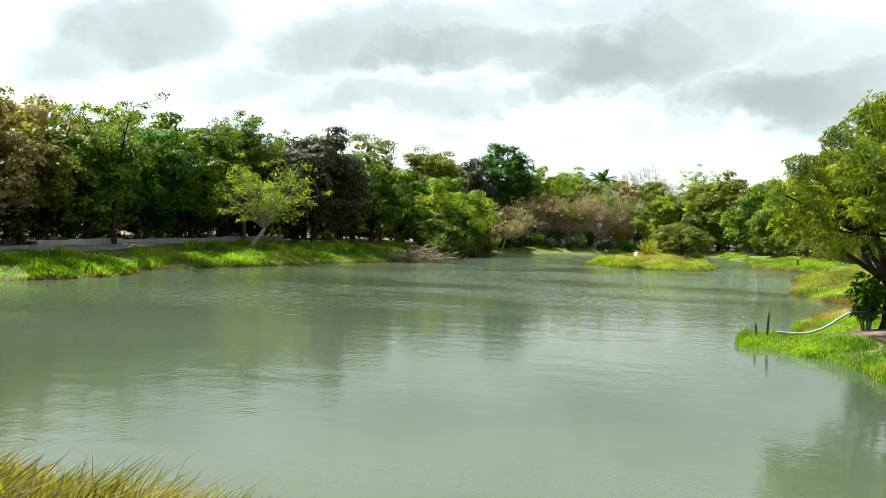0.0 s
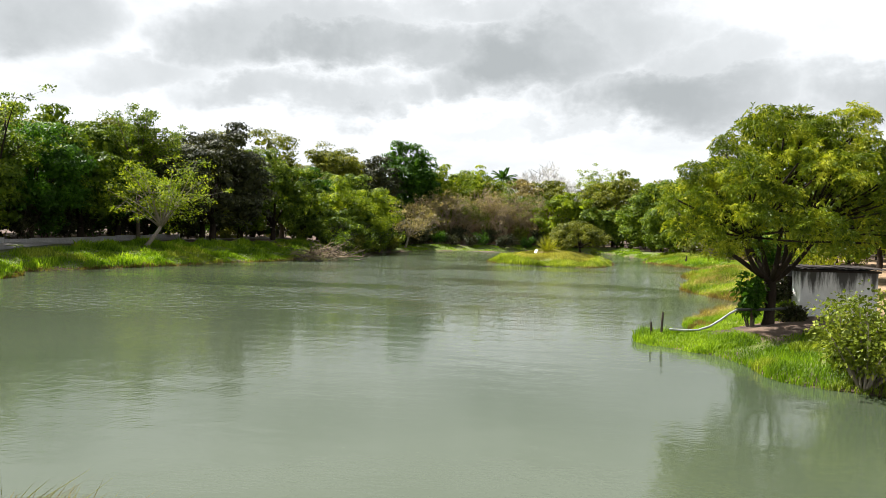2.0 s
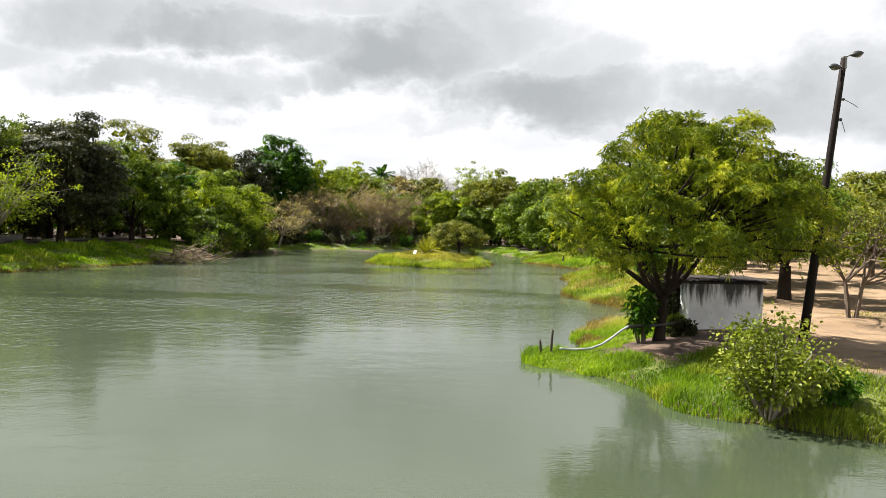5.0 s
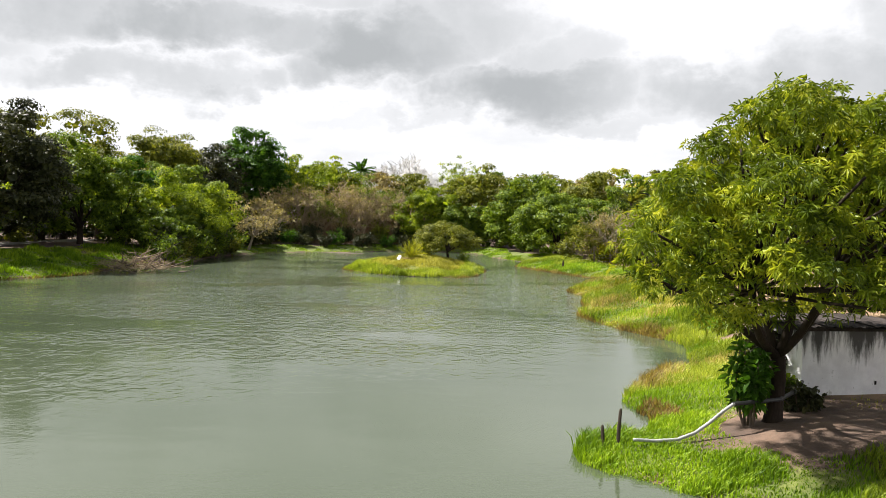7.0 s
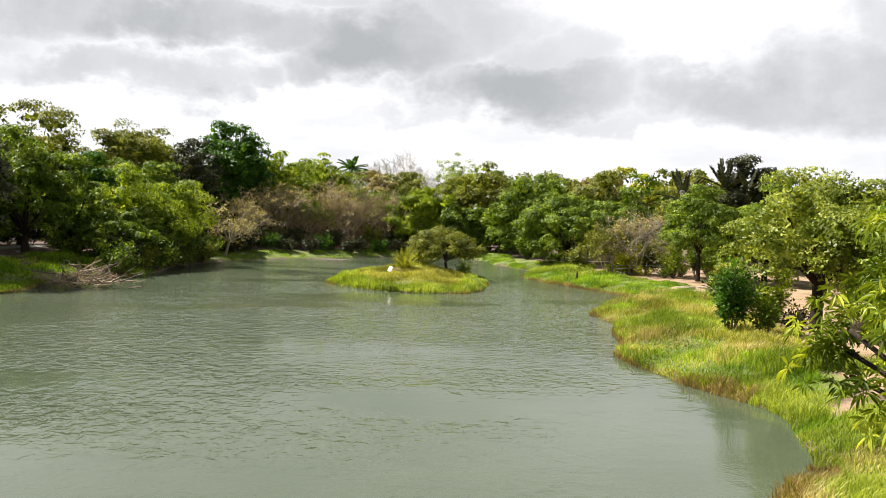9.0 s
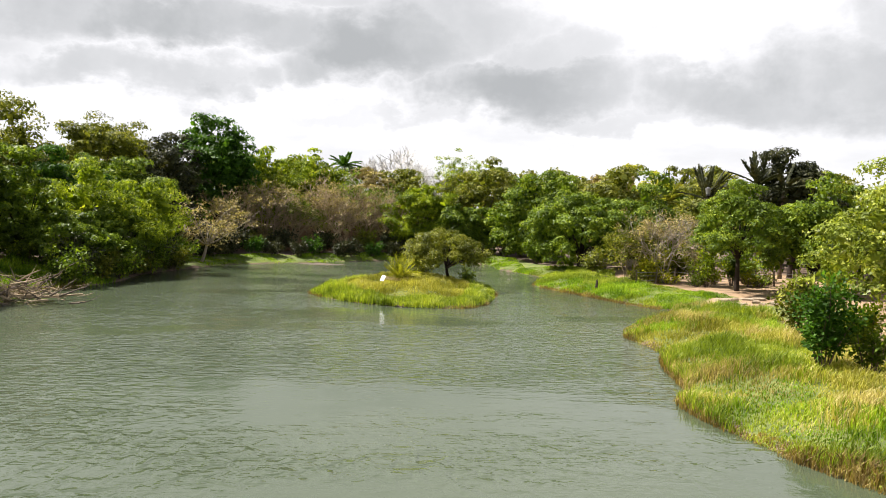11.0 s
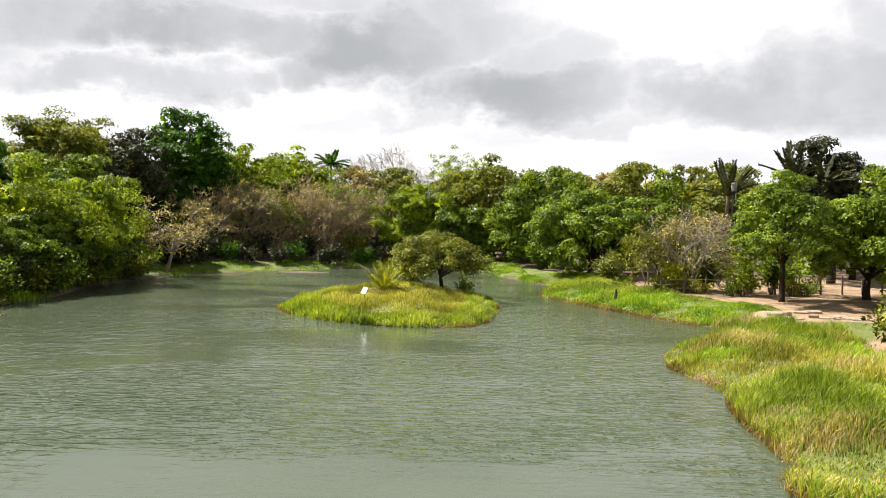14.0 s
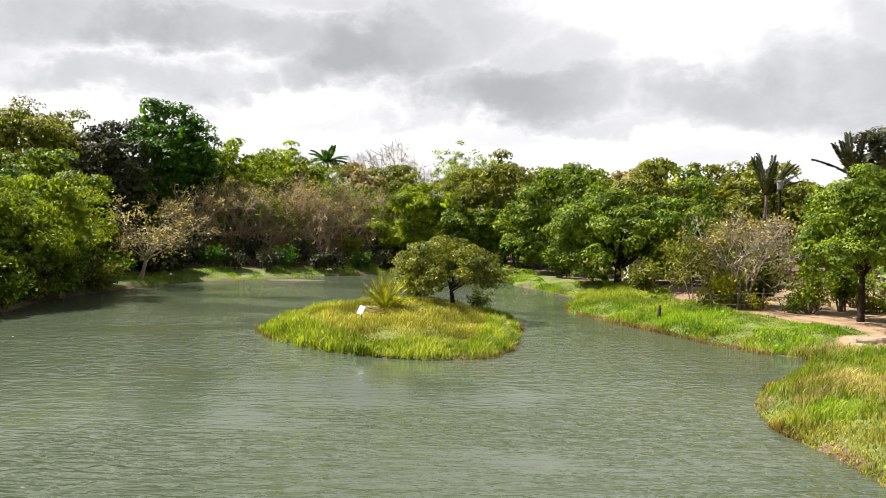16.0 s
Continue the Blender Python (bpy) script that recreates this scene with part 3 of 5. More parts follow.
def broad_tree(x, y, top, wide, leaf, label, seed, low=0.30, bark=BARK, leaves=5200, size=0.34, lump_count=26, trunk=None,
               lean=(0.0, 0.0), deep=None, thin=1.0, name="tree", group="", floor=-0.35):
    """A leafy tree: crown of many small leaves over boughs. top: height of its tip over the water; low: where the crown begins."""
    rng = np.random.default_rng(seed)
    ground = height(x, y)
    tall = top - ground
    root = thing(name, (x, y, ground - 0.05), label, "tree", group)
    base = tall * low
    half = (tall - base) / (1 - floor) if floor > -1 else (tall - base) / 2
    centre = np.array([lean[0], lean[1], tall - half])
    radii = np.array([wide, deep or wide, half])
    boughs = lumps(rng, centre, radii, int(lump_count * 1.9), floor, (0.2, 0.37), 0.58, 0.12, (0.5, 0.75))
    boughs += lumps(rng, centre, radii * 0.62, lump_count // 3, floor, (0.3, 0.4), 0.7)
    wood = Geo()
    r0 = trunk or 0.022 * tall + 0.06
    fork = np.array([lean[0] * 0.35, lean[1] * 0.35, max(base * 0.9, tall * 0.16)])
    stem(wood, (0, 0, -0.2), fork, r0 * 1.25, r0 * 0.85, rng, 0.05, 4, 8)
    for c, _ in boughs[: int(lump_count * 1.9)][:: max(1, len(boughs) // 11)]:
        mid = fork + (c - fork) * 0.5 + (0, 0, 0.1 * half)
        stem(wood, fork, mid, r0 * 0.55, r0 * 0.3, rng, -0.08, 3, 5)
        stem(wood, mid, c, r0 * 0.3, r0 * 0.08, rng, -0.05, 3, 4)
    part("trunk", wood, bark, root, smooth=True)
    crown = Geo()
    clumped(rng, crown, boughs, centre - (0, 0, 0.3 * half), int(leaves * (1.9 if size > 0.6 else 2.5)), size * (0.75 if size > 0.6 else 0.74), thin, 6)
    part("crown", crown, leaf, root)
    return root


def airy_tree(x, y, top, wide, leaf, label, seed, bark=BARK, forks=5, twigs=3, per=26, size=0.30, low=0.35, lean=(0, 0), name="tree", stems=1,
              flat=0.7, trunk=None):
    """An open tree: limbs that show, with separate flat sprays of leaves at their ends."""
    rng = np.random.default_rng(seed)
    ground = height(x, y)
    tall = top - ground
    root = thing(name, (x, y, ground - 0.05), label, "tree")
    wood, crown = Geo(), Geo()
    r0 = trunk or 0.016 * tall + 0.05
    for s in range(stems):
        a = rng.uniform(0, 6.28)
        spread_ = 0.12 * tall * (stems > 1)
        fork = np.array([math.cos(a) * spread_ + lean[0] * 0.4, math.sin(a) * spread_ + lean[1] * 0.4, tall * low * rng.uniform(0.85, 1.15)])
        stem(wood, (0.1 * s, 0, -0.2), fork, r0 * 1.2, r0 * 0.8, rng, 0.06, 4, 7)
        for i in range(forks):
            az = 6.283 * (i + rng.uniform(-0.3, 0.3)) / forks
            out = wide * rng.uniform(0.35, 0.95)
            end = np.array([math.cos(az) * out + lean[0], math.sin(az) * out + lean[1], tall * rng.uniform(low + 0.25, 0.98) - 0.25 * out * flat])
            line = stem(wood, fork, end, r0 * 0.5, r0 * 0.12, rng, -0.10, 5, 5)
            for p in line[2:]:
                for _ in range(twigs):
                    tip = p + rng.normal(size=3) * (wide * 0.22, wide * 0.22, wide * 0.14) + (0, 0, 0.15 * wide * rng.random())
                    stem(wood, p, tip, r0 * 0.10, r0 * 0.03, rng, 0.05, 2, 3)
                    if per:
                        r = wide * rng.uniform(0.10, 0.22)
                        at, way = shell(rng, tip, (r, r, r * 0.45), per, 0.2)
                        crown.quads(leaf_quads(rng, at, way * 0.8 + rng.normal(size=at.shape) * 0.5 + (0, 0, -0.2), size, size * 0.6, out=way * 0.4 + (0, 0, 0.9), loose=0.3))
    part("trunk", wood, bark, root, smooth=True)
    if per:
        part("crown", crown, leaf, root)
    return root


def bare_tree(x, y, top, wide, label, seed, bark=TWIG_GREY, limbs=9, depth=4, leaf=None, sprays=0, name="bare_tree", stems=3, low=0.1, r0=None, size=0.22, keep=3):
    """A leafless tree or shrub: limbs that split again and again into twigs."""
    rng = np.random.default_rng(seed)
    ground = height(x, y)
    tall = top - ground
    root = thing(name, (x, y, ground - 0.05), label, "tree")
    wood, ends = Geo(), []
    r0 = r0 or 0.012 * tall + 0.04

    def grow(p, way, length, r, level):
        q = p + way * length
        stem(wood, p, q, r, r * 0.62, rng, 0.05, 2, 5 if level > 2 else 3)
        if level == 0:
            ends.append(q)
            return
        for _ in range(keep):
            turn = unit(way + rng.normal(size=3) * 0.48 + (0, 0, 0.10))
            grow(q, turn, length * rng.uniform(0.6, 0.85), r * 0.6, level - 1)

    for s in range(stems):
        a = 6.283 * (s + rng.random() * 0.6) / stems
        tilt = wide / tall * rng.uniform(0.4, 0.9)
        way = unit(np.array([math.cos(a) * tilt, math.sin(a) * tilt, 1.0]))
        grow(np.array([math.cos(a) * 0.15, math.sin(a) * 0.15, -0.1]), way, tall * rng.uniform(0.26, 0.34), r0, depth)
    part("trunk", wood, bark, root)
    if leaf and sprays:
        crown = Geo()
        some = np.array(ends)[rng.permutation(len(ends))[:sprays]]
        for e in some:
            at, way = shell(rng, e, (0.4, 0.4, 0.3), 12, 0.2)
            crown.quads(leaf_quads(rng, at, way + rng.normal(size=at.shape) * 0.5, size, size * 0.55))
        part("crown", crown, leaf, root)
    return root


def palm(x, y, top, frond, label, seed, leaf=LEAF_DEEP, count=15, upright=0.5, trunk=0.16, name="palm_tree", leaflet=0.22, droop=0.42):
    rng = np.random.default_rng(seed)
    ground = height(x, y)
    tall = top - ground - frond * (0.4 + 0.5 * upright)
    root = thing(name, (x, y, ground - 0.05), label, "palm")
    wood = Geo()
    stem(wood, (0, 0, -0.2), (0, 0, tall), trunk * 1.3, trunk, rng, 0.01, 6, 8)
    part("trunk", wood, BARK, root, smooth=True)
    for i in range(count):
        az = 2.39996 * i + rng.uniform(-0.2, 0.2)
        el = radians(rng.uniform(-15, 45) + 42 * upright)
        blade, pts = Geo(), []
        for t in np.linspace(0, 1, 9):
            out = frond * math.cos(el) * t
            pts.append(np.array([math.cos(az) * out, math.sin(az) * out, tall + frond * (math.sin(el) * t - droop * math.cos(el) * t * t)]))
        blade.tube([tuple(p) for p in pts], list(np.linspace(0.05, 0.012, 9)), 4)
        pts = np.array(pts)
        across = np.array([-math.sin(az), math.cos(az), 0])
        at = np.concatenate([pts[:-1] + (pts[1:] - pts[:-1]) * f for f in (0.0, 0.2, 0.4, 0.6, 0.8)])[5:]
        reach = np.concatenate([np.linspace(0, 1, 8)] * 5)[5:]
        for sign in (-1, 1):
            along = across * sign * 0.8 + (pts[-1] - pts[0]) / frond * 0.9 + np.array([0, 0, -0.25]) + rng.normal(size=at.shape) * 0.12
            long = frond * leaflet * (1 - 0.6 * np.abs(reach - 0.4))[:, None]
            tip = at + unit(along) * long
            mid = at + unit(along) * long * 0.5
            wide = np.array([0, 0, 1]) * 0.05 + unit(pts[-1] - pts[0]) * 0.07
            blade.quads(np.stack([at, mid - wide, tip, mid + wide], 1))
        part("frond", blade, leaf, root)
    return root


def mango_tree(x, y, ground, crown_at, radii, label, seed, rosettes=1900, leaf_long=0.23, boughs_n=46, limbs=(), trunk_r=0.26, fork_z=1.5, shade=3200,
               name="mango_tree", extra=(), under=-0.30, keep=None):
    """A dense mango: whorls of long drooping leaves over a dome of boughs, on a low forking trunk."""
    rng = np.random.default_rng(seed)
    root = thing(name, (x, y, ground - 0.05), label, "tree")
    wood, crown = Geo(), Geo()
    centre = np.array(crown_at) - (x, y, ground)
    boughs = []
    for c, r in lumps(rng, centre, np.array(radii), boughs_n, under, (0.16, 0.26), 0.68, 0.0, (0.45, 0.7), 0.18):
        rise = max(0.0, (c[2] - centre[2]) / radii[2])
        c[:2] = centre[:2] + (c[:2] - centre[:2]) * (1.07 - 0.33 * rise)
        if keep is None or keep(*(c + (x, y, ground)), r[0]):
            boughs.append((c, r))
    boughs += [(np.array(c) - (x, y, ground), np.array(r)) for c, r in extra]
    fork = np.array([0.0, 0.0, fork_z])
    pts = [(-0.05, 0, -0.2), (0.0, 0, 0.3), (0.05, 0, fork_z * 0.7), tuple(fork)]
    wood.tube(pts, [trunk_r * 1.5, trunk_r * 1.08, trunk_r, trunk_r * 1.1], 10)
    tips = []
    for lx, ly, lz in limbs:
        line = stem(wood, fork, (lx, ly, lz), trunk_r * 0.62, trunk_r * 0.34, rng, 0.16, 5, 8)
        tips.append(line[-1])
    for c, _ in boughs:
        start = min(tips, key=lambda p: float(np.linalg.norm(p - c))) if tips else fork
        stem(wood, start, c, trunk_r * 0.22, 0.03, rng, 0.05, 4, 5)
    part("trunk", wood, BARK_DARK, root, smooth=True)
    weight = np.array([r[0] ** 2 for _, r in boughs])
    leaf_list = []
    for (c, r), share in zip(boughs, weight / weight.sum()):
        side = unit(c - centre)
        heads = unit(rng.normal(size=(4, 3)) * 0.8 + side * 0.7 + (0, 0, 0.45))
        domes = [shell(rng, c + w * r * 0.75, r * rng.uniform(0.42, 0.62), max(2, int(rosettes * share / 4)), 0.8, -0.1) for w in heads]
        for p, w in zip(np.concatenate([d[0] for d in domes]), np.concatenate([d[1] for d in domes])):
            n = rng.integers(8, 12)
            a = np.linspace(0, 6.283, n, endpoint=False) + rng.random()
            axis = unit(w * 0.7 + np.array([0, 0, 0.5]) + rng.normal(size=3) * 0.35)
            s = unit(np.cross(axis, (0.3, 0.9, 0.1)))
            t = np.cross(axis, s)
            out = np.cos(a)[:, None] * s + np.sin(a)[:, None] * t
            along = out + axis * rng.uniform(-0.1, 0.6, (n, 1)) + np.array([0, 0, -0.42]) + rng.normal(size=(n, 3)) * 0.28
            leaf_list.append(leaf_quads(rng, np.repeat(p[None], n, 0) + out * 0.03, along, leaf_long, leaf_long * 0.215, 0.22, True, axis * 0.8 + out * 0.3, 0.25))
    crown.pairs(np.concatenate(leaf_list))
    inner = unit(rng.normal(size=(shade, 3)))
    inner = inner[inner[:, 2] > -0.42]
    at = centre + inner * np.array(radii) * rng.uniform(0.35, 0.75, (len(inner), 1))
    crown.quads(leaf_quads(rng, at, inner + rng.normal(size=at.shape) * 0.6 - (0, 0, 0.4), leaf_long * 1.8, leaf_long * 0.9))
    part("crown", crown, LEAF_MANGO, root)
    return root


def leafy_shrub(x, y, tall, wide, leaf, label, seed, leaves=1500, size=0.15, aspect=0.6, stems=9, rich=False, name="shrub", bark=BARK, upright=0.0, ground=None):
    rng = np.random.default_rng(seed)
    z0 = height(x, y) if ground is None else ground
    root = thing(name, (x, y, z0 - 0.04), label, "shrub")
    wood, crown = Geo(), Geo()
    ends = []
    for i in range(stems):
        a = 2.39996 * i + rng.uniform(-0.3, 0.3)
        out = wide * rng.uniform(0.15, 0.85)
        end = np.array([math.cos(a) * out, math.sin(a) * out, tall * (rng.uniform(0.55, 0.98) - 0.35 * (out / wide) ** 2)])
        line = stem(wood, (math.cos(a) * 0.1, math.sin(a) * 0.1, -0.1), end, 0.035, 0.010, rng, -0.12, 5, 4)
        ends += [(line[2], 0.6), (line[3], 0.8), (line[4], 1.0), (line[5], 1.0)]
    part("stem", wood, bark, root)
    share = max(4, leaves // len(ends))
    for e, k in ends:
        r = wide * 0.30 * k
        at, way = shell(rng, e, (r, r, r * 0.85 + 0.3 * upright), share, 0.25)
        at[:, 2] = np.maximum(at[:, 2], 0.05)
        along = way + rng.normal(size=at.shape) * 0.5 + np.array([0, 0, upright])
        q = leaf_quads(rng, at, along, size, size * aspect, 0.2, rich, None if upright else way * 0.6 + (0, 0, 0.7), 0.35)
        crown.pairs(q) if rich else crown.quads(q)
    part("foliage", crown, leaf, root)
    return root


def scatter(seed, box, density, test):
    """Random places in plan within a box that pass a test of (x, y, distance to shore, on island)."""
    rng = np.random.default_rng(seed)
    x0, y0, x1, y1 = box
    n = int((x1 - x0) * (y1 - y0) * density)
    xy = np.column_stack([rng.uniform(x0, x1, n), rng.uniform(y0, y1, n)])
    z, d, isle = land(xy)
    ok = test(xy[:, 0], xy[:, 1], d, isle)
    return rng, xy[ok], z[ok], d[ok]


def grass(name, label, material, rng, xy, z, tall, wide=0.022, lean=0.35, wind=(0.10, -0.05), tuft=0.7):
    """Blades of two joints on the ground; tall: height of each in metres."""
    n = len(xy)
    if n == 0:
        return None
    clump = np.clip(0.75 + tuft * wobble(xy, 0.9, 5.0) + 0.5 * tuft * wobble(xy, 0.28, 11.0), 0.25, 1.6)
    h = np.broadcast_to(tall, (n,)) * clump * rng.uniform(0.6, 1.2, n)
    a = rng.uniform(0, 6.283, n)
    out = np.column_stack([np.cos(a), np.sin(a), np.zeros(n)]) * (h * rng.uniform(0.05, lean * 2, n))[:, None]
    out[:, 0] += wind[0] * h
    out[:, 1] += wind[1] * h
    side = np.column_stack([-np.sin(a + 0.8), np.cos(a + 0.8), np.zeros(n)]) * (wide * rng.uniform(0.7, 1.4, n))[:, None]
    base = np.column_stack([xy, z - 0.03])
    mid = base + out * 0.35 + np.column_stack([np.zeros((n, 2)), h * 0.62])
    tip = base + out + np.column_stack([np.zeros((n, 2)), h * 0.95])
    v = np.stack([base - side, base + side, mid + side * 0.8, mid - side * 0.8, tip], 1).reshape(-1, 3)
    i = np.arange(n)[:, None] * 5
    geo = Geo().grid(v, i + [0, 1, 2, 3])
    geo.odd = list(map(tuple, (i + [3, 2, 4]).tolist()))
    return solo(name, geo, material, label, "grass", kind="stuff")


# ---- the great mango by the pump house ----
MANGO = (7.6, 14.1, height(7.6, 14.1))
mango_tree(*MANGO, (8.2, 13.4, 4.95), (4.35, 3.9, 3.75), "broad mango tree with glossy yellow-green leaves beside the pump house", 11, 8200, 0.155, 128,
           limbs=((-2.0, -0.4, 3.0), (-1.0, 1.2, 3.6), (0.9, -0.6, 3.6), (1.7, 0.9, 3.2), (0.3, 0.2, 4.4), (-1.2, -1.5, 3.3), (-0.5, 0.4, 4.0), (0.8, 1.5, 3.5)), trunk_r=0.18, fork_z=1.6, under=-0.36, shade=4200,
           keep=lambda bx, by, bz, br: bx - 0.6 * br > max(0.577 * (by - 5.7) - 0.4, 3.7 + 1.0 * max(0.0, bz - 5.4)),
           extra=(((4.75, 14.9, 4.95), (0.6, 0.5, 0.5)), ((5.3, 15.1, 5.1), (0.6, 0.6, 0.5)), ((4.45, 15.0, 4.5), (0.45, 0.4, 0.4)), ((5.6, 15.2, 4.7), (0.6, 0.6, 0.45)), ((6.2, 15.4, 4.9), (0.6, 0.6, 0.5)),
                  ((3.9, 11.6, 5.2), (0.6, 0.6, 0.45)), ((4.2, 12.3, 4.6), (0.6, 0.6, 0.5)), ((4.5, 13.2, 5.1), (0.65, 0.65, 0.5)), ((5.3, 12.6, 5.7), (0.7, 0.7, 0.5)), ((5.4, 12.0, 3.7), (0.7, 0.7, 0.5)),
                  # the three boughs near y 17 are added to shade the pump house wall
                  ((6.0, 11.4, 3.5), (0.6, 0.6, 0.45)), ((5.1, 13.0, 4.1), (0.6, 0.6, 0.5)), ((7.0, 16.9, 5.2), (0.8, 0.7, 0.5)), ((7.9, 17.4, 5.4), (0.8, 0.7, 0.5)), ((8.9, 17.2, 4.9), (0.8, 0.7, 0.5)),
                  ((6.9, 12.3, 3.9), (0.7, 0.7, 0.5)), ((8.3, 12.6, 4.0), (0.8, 0.8, 0.5)), ((9.6, 13.0, 3.9), (0.8, 0.8, 0.5)), ((4.5, 15.0, 4.2), (0.55, 0.5, 0.42)), ((4.9, 14.6, 3.95), (0.6, 0.5, 0.42)), ((4.3, 14.7, 4.8), (0.5, 0.5, 0.4))))
leafy_shrub(10.7, 19.9, 3.5, 1.35, LEAF_YELLOW, "light yellow-green bush standing behind the pump house roof", 25, 1900, 0.16, 0.5, 12, True, bark=BARK_PALE)
leafy_shrub(9.9, 5.9, 1.0, 0.75, LEAF_DEEP, "low deep green shrub beside the pale-leaved shrub", 26, 700, 0.15, 0.55, 9, True)
leafy_shrub(6.95, 13.9, 1.9, 0.7, LEAF_DEEP, "dark green leafy shrub at the foot of the mango tree", 21, 900, 0.22, 0.5, 8, True)
leafy_shrub(8.65, 14.9, 0.75, 0.65, LEAF_DARK, "low dark shrub against the pump house wall", 22, 500, 0.18, 0.5, 7, True)
leafy_shrub(8.7, 16.0, 0.7, 0.45, LEAF_GREEN, "leafy climber against the pump house corner", 24, 420, 0.2, 0.5, 7, True)
# climber enlarged to cover the side wall, which would otherwise stand in bright sun
leafy_shrub(8.5, 17.3, 2.6, 0.75, LEAF_DARK, "dark climber, enlarged to cover the sunlit side wall of the pump house", 27, 1000, 0.18, 0.5, 8, True)
leafy_shrub(8.25, 5.8, 2.45, 1.7, LEAF_PALE, "sprawling shrub with pale oval leaves at the water's edge", 23, 4600, 0.118, 0.66, 28, True, bark=BARK_PALE)

# ---- trees of the right bank ----
broad_tree(19.3, 32.8, 8.2, 4.6, LEAF_GREEN, "spreading green tree with a thick dark trunk on bare earth", 31, 0.30, BARK_DARK, 6500, 0.26, 30, 0.34)
bare_tree(17.9, 21.8, 6.6, 1.2, "slender many-stemmed tree with thin pale branches and few leaves", 32, BARK, 4, 4, LEAF_OLIVE, 320, "slender_tree", 4, size=0.16)
broad_tree(25, 47, 8.6, 4.5, LEAF_BRIGHT, "leafy green tree on bare earth", 33, 0.3, BARK_DARK, 5200, 0.28, 26)
broad_tree(31, 36, 8.2, 4.6, LEAF_GREEN, "leafy green tree on bare earth", 34, 0.3, BARK_DARK, 5000, 0.3, 26)
broad_tree(37, 58, 9.0, 5.0, LEAF_OLIVE, "olive-green tree on bare earth", 35, 0.25, BARK, 5000, 0.34, 26)
broad_tree(18.2, 44.5, 8.6, 4.2, LEAF_PALE, "tree with large pale leaves and a dark trunk over the bank", 36, 0.34, BARK_DARK, 10500, 0.2, 34, 0.28)
leafy_shrub(13.2, 42.6, 3.9, 1.6, LEAF_DEEP, "tall dark green shrub on the grassy bank", 37, 2800, 0.2, 0.55, 10)
leafy_shrub(16.2, 42.4, 1.5, 1.0, LEAF_DARK, "low dark shrub at the edge of the bare earth", 398, 600, 0.18, 0.55, 8)
leafy_shrub(14.6, 42.0, 2.0, 1.1, LEAF_GREEN, "leafy green shrub on the grassy bank", 38, 900, 0.2, 0.55, 8)
leafy_shrub(16.0, 50.0, 3.0, 1.6, LEAF_OLIVE, "bushy olive shrub at the top of the bank", 39, 3000, 0.2, 0.55, 10)
leafy_shrub(17.2, 47.6, 2.4, 1.4, LEAF_BRIGHT, "bright green shrub at the top of the bank", 40, 2000, 0.2, 0.55, 10)
broad_tree(21.6, 73.6, 8.9, 3.4, LEAF_GREEN, "leafy tree with a straight dark trunk behind the wire fence", 41, 0.34, BARK_DARK, 6600, 0.22, 26, 0.17)
leafy_shrub(20.6, 77.5, 4.0, 1.7, LEAF_BRIGHT, "young bright green tree behind the fence", 42, 1500, 0.24, 0.6, 9, name="sapling")
leafy_shrub(23.0, 78.5, 3.6, 1.5, LEAF_GREEN, "young green tree behind the fence", 43, 1200, 0.24, 0.6, 9, name="sapling")
bare_tree(17.6, 80.2, 7.0, 3.4, "leafless grey-brown thorny shrub behind the bank", 44, BARK_PALE, 6, 5, LEAF_DRY, 200, "bare_shrub", 7, r0=0.075, size=0.22)
bare_tree(15.2, 82.0, 5.6, 2.6, "half-bare shrub with olive leaves behind the bank", 45, TWIG_GREY, 5, 4, LEAF_OLIVE, 320, "bare_shrub", 5, r0=0.05, size=0.26)
broad_tree(28.5, 76, 9.0, 4.2, LEAF_GREEN, "dense green tree behind the fence", 46, 0.2, BARK_DARK, 5600, 0.32, 28)
broad_tree(27, 62, 8.6, 3.8, LEAF_PALE, "tree with large pale leaves on bare earth", 47, 0.28, BARK_DARK, 5600, 0.24, 26)
for i, (tx, ty, tt, tw, lf) in enumerate(((18.5, 86.0, 3.4, 2.2, LEAF_OLIVE), (22.5, 88.0, 4.2, 2.4, LEAF_OLIVE), (25.5, 83.0, 3.8, 2.2, LEAF_GREEN), (13.5, 88.5, 2.6, 1.8, LEAF_OLIVE), (27.5, 70.0, 3.2, 2.0, LEAF_BRIGHT), (31.0, 66.0, 3.4, 2.2, LEAF_OLIVE),
                                          (16.2, 79.6, 2.0, 1.5, LEAF_YELLOW), (19.2, 81.2, 2.4, 1.5, LEAF_OLIVE), (24.8, 80.5, 3.0, 1.6, LEAF_BRIGHT))):
    leafy_shrub(tx, ty, tt, tw, lf, "straggling shrub under the trees", 360 + i, 1200, 0.26, 0.6, 10)
for i in range(9):
    leafy_shrub(15.2 + 1.45 * i + 0.4 * math.sin(i * 2.3), 79.0 + 1.3 * math.sin(i * 1.7), 1.1 + 0.5 * math.sin(i * 3.1) ** 2, 1.0 + 0.3 * math.sin(i * 1.1), (LEAF_OLIVE, LEAF_DRY, LEAF_YELLOW, LEAF_GREEN)[i % 4],
                "low straggling shrub beside the wire fence", 440 + i, 420, 0.2, 0.5, 8)
palm(29.5, 90, 12.7, 3.4, "palm with stiff upright fronds behind the trees", 48, LEAF_DARK, 13, 0.8, leaflet=0.15, droop=0.25)
palm(31.5, 89, 11.6, 2.9, "palm with stiff upright fronds behind the trees", 49, LEAF_DARK, 12, 0.6, leaflet=0.15, droop=0.25)
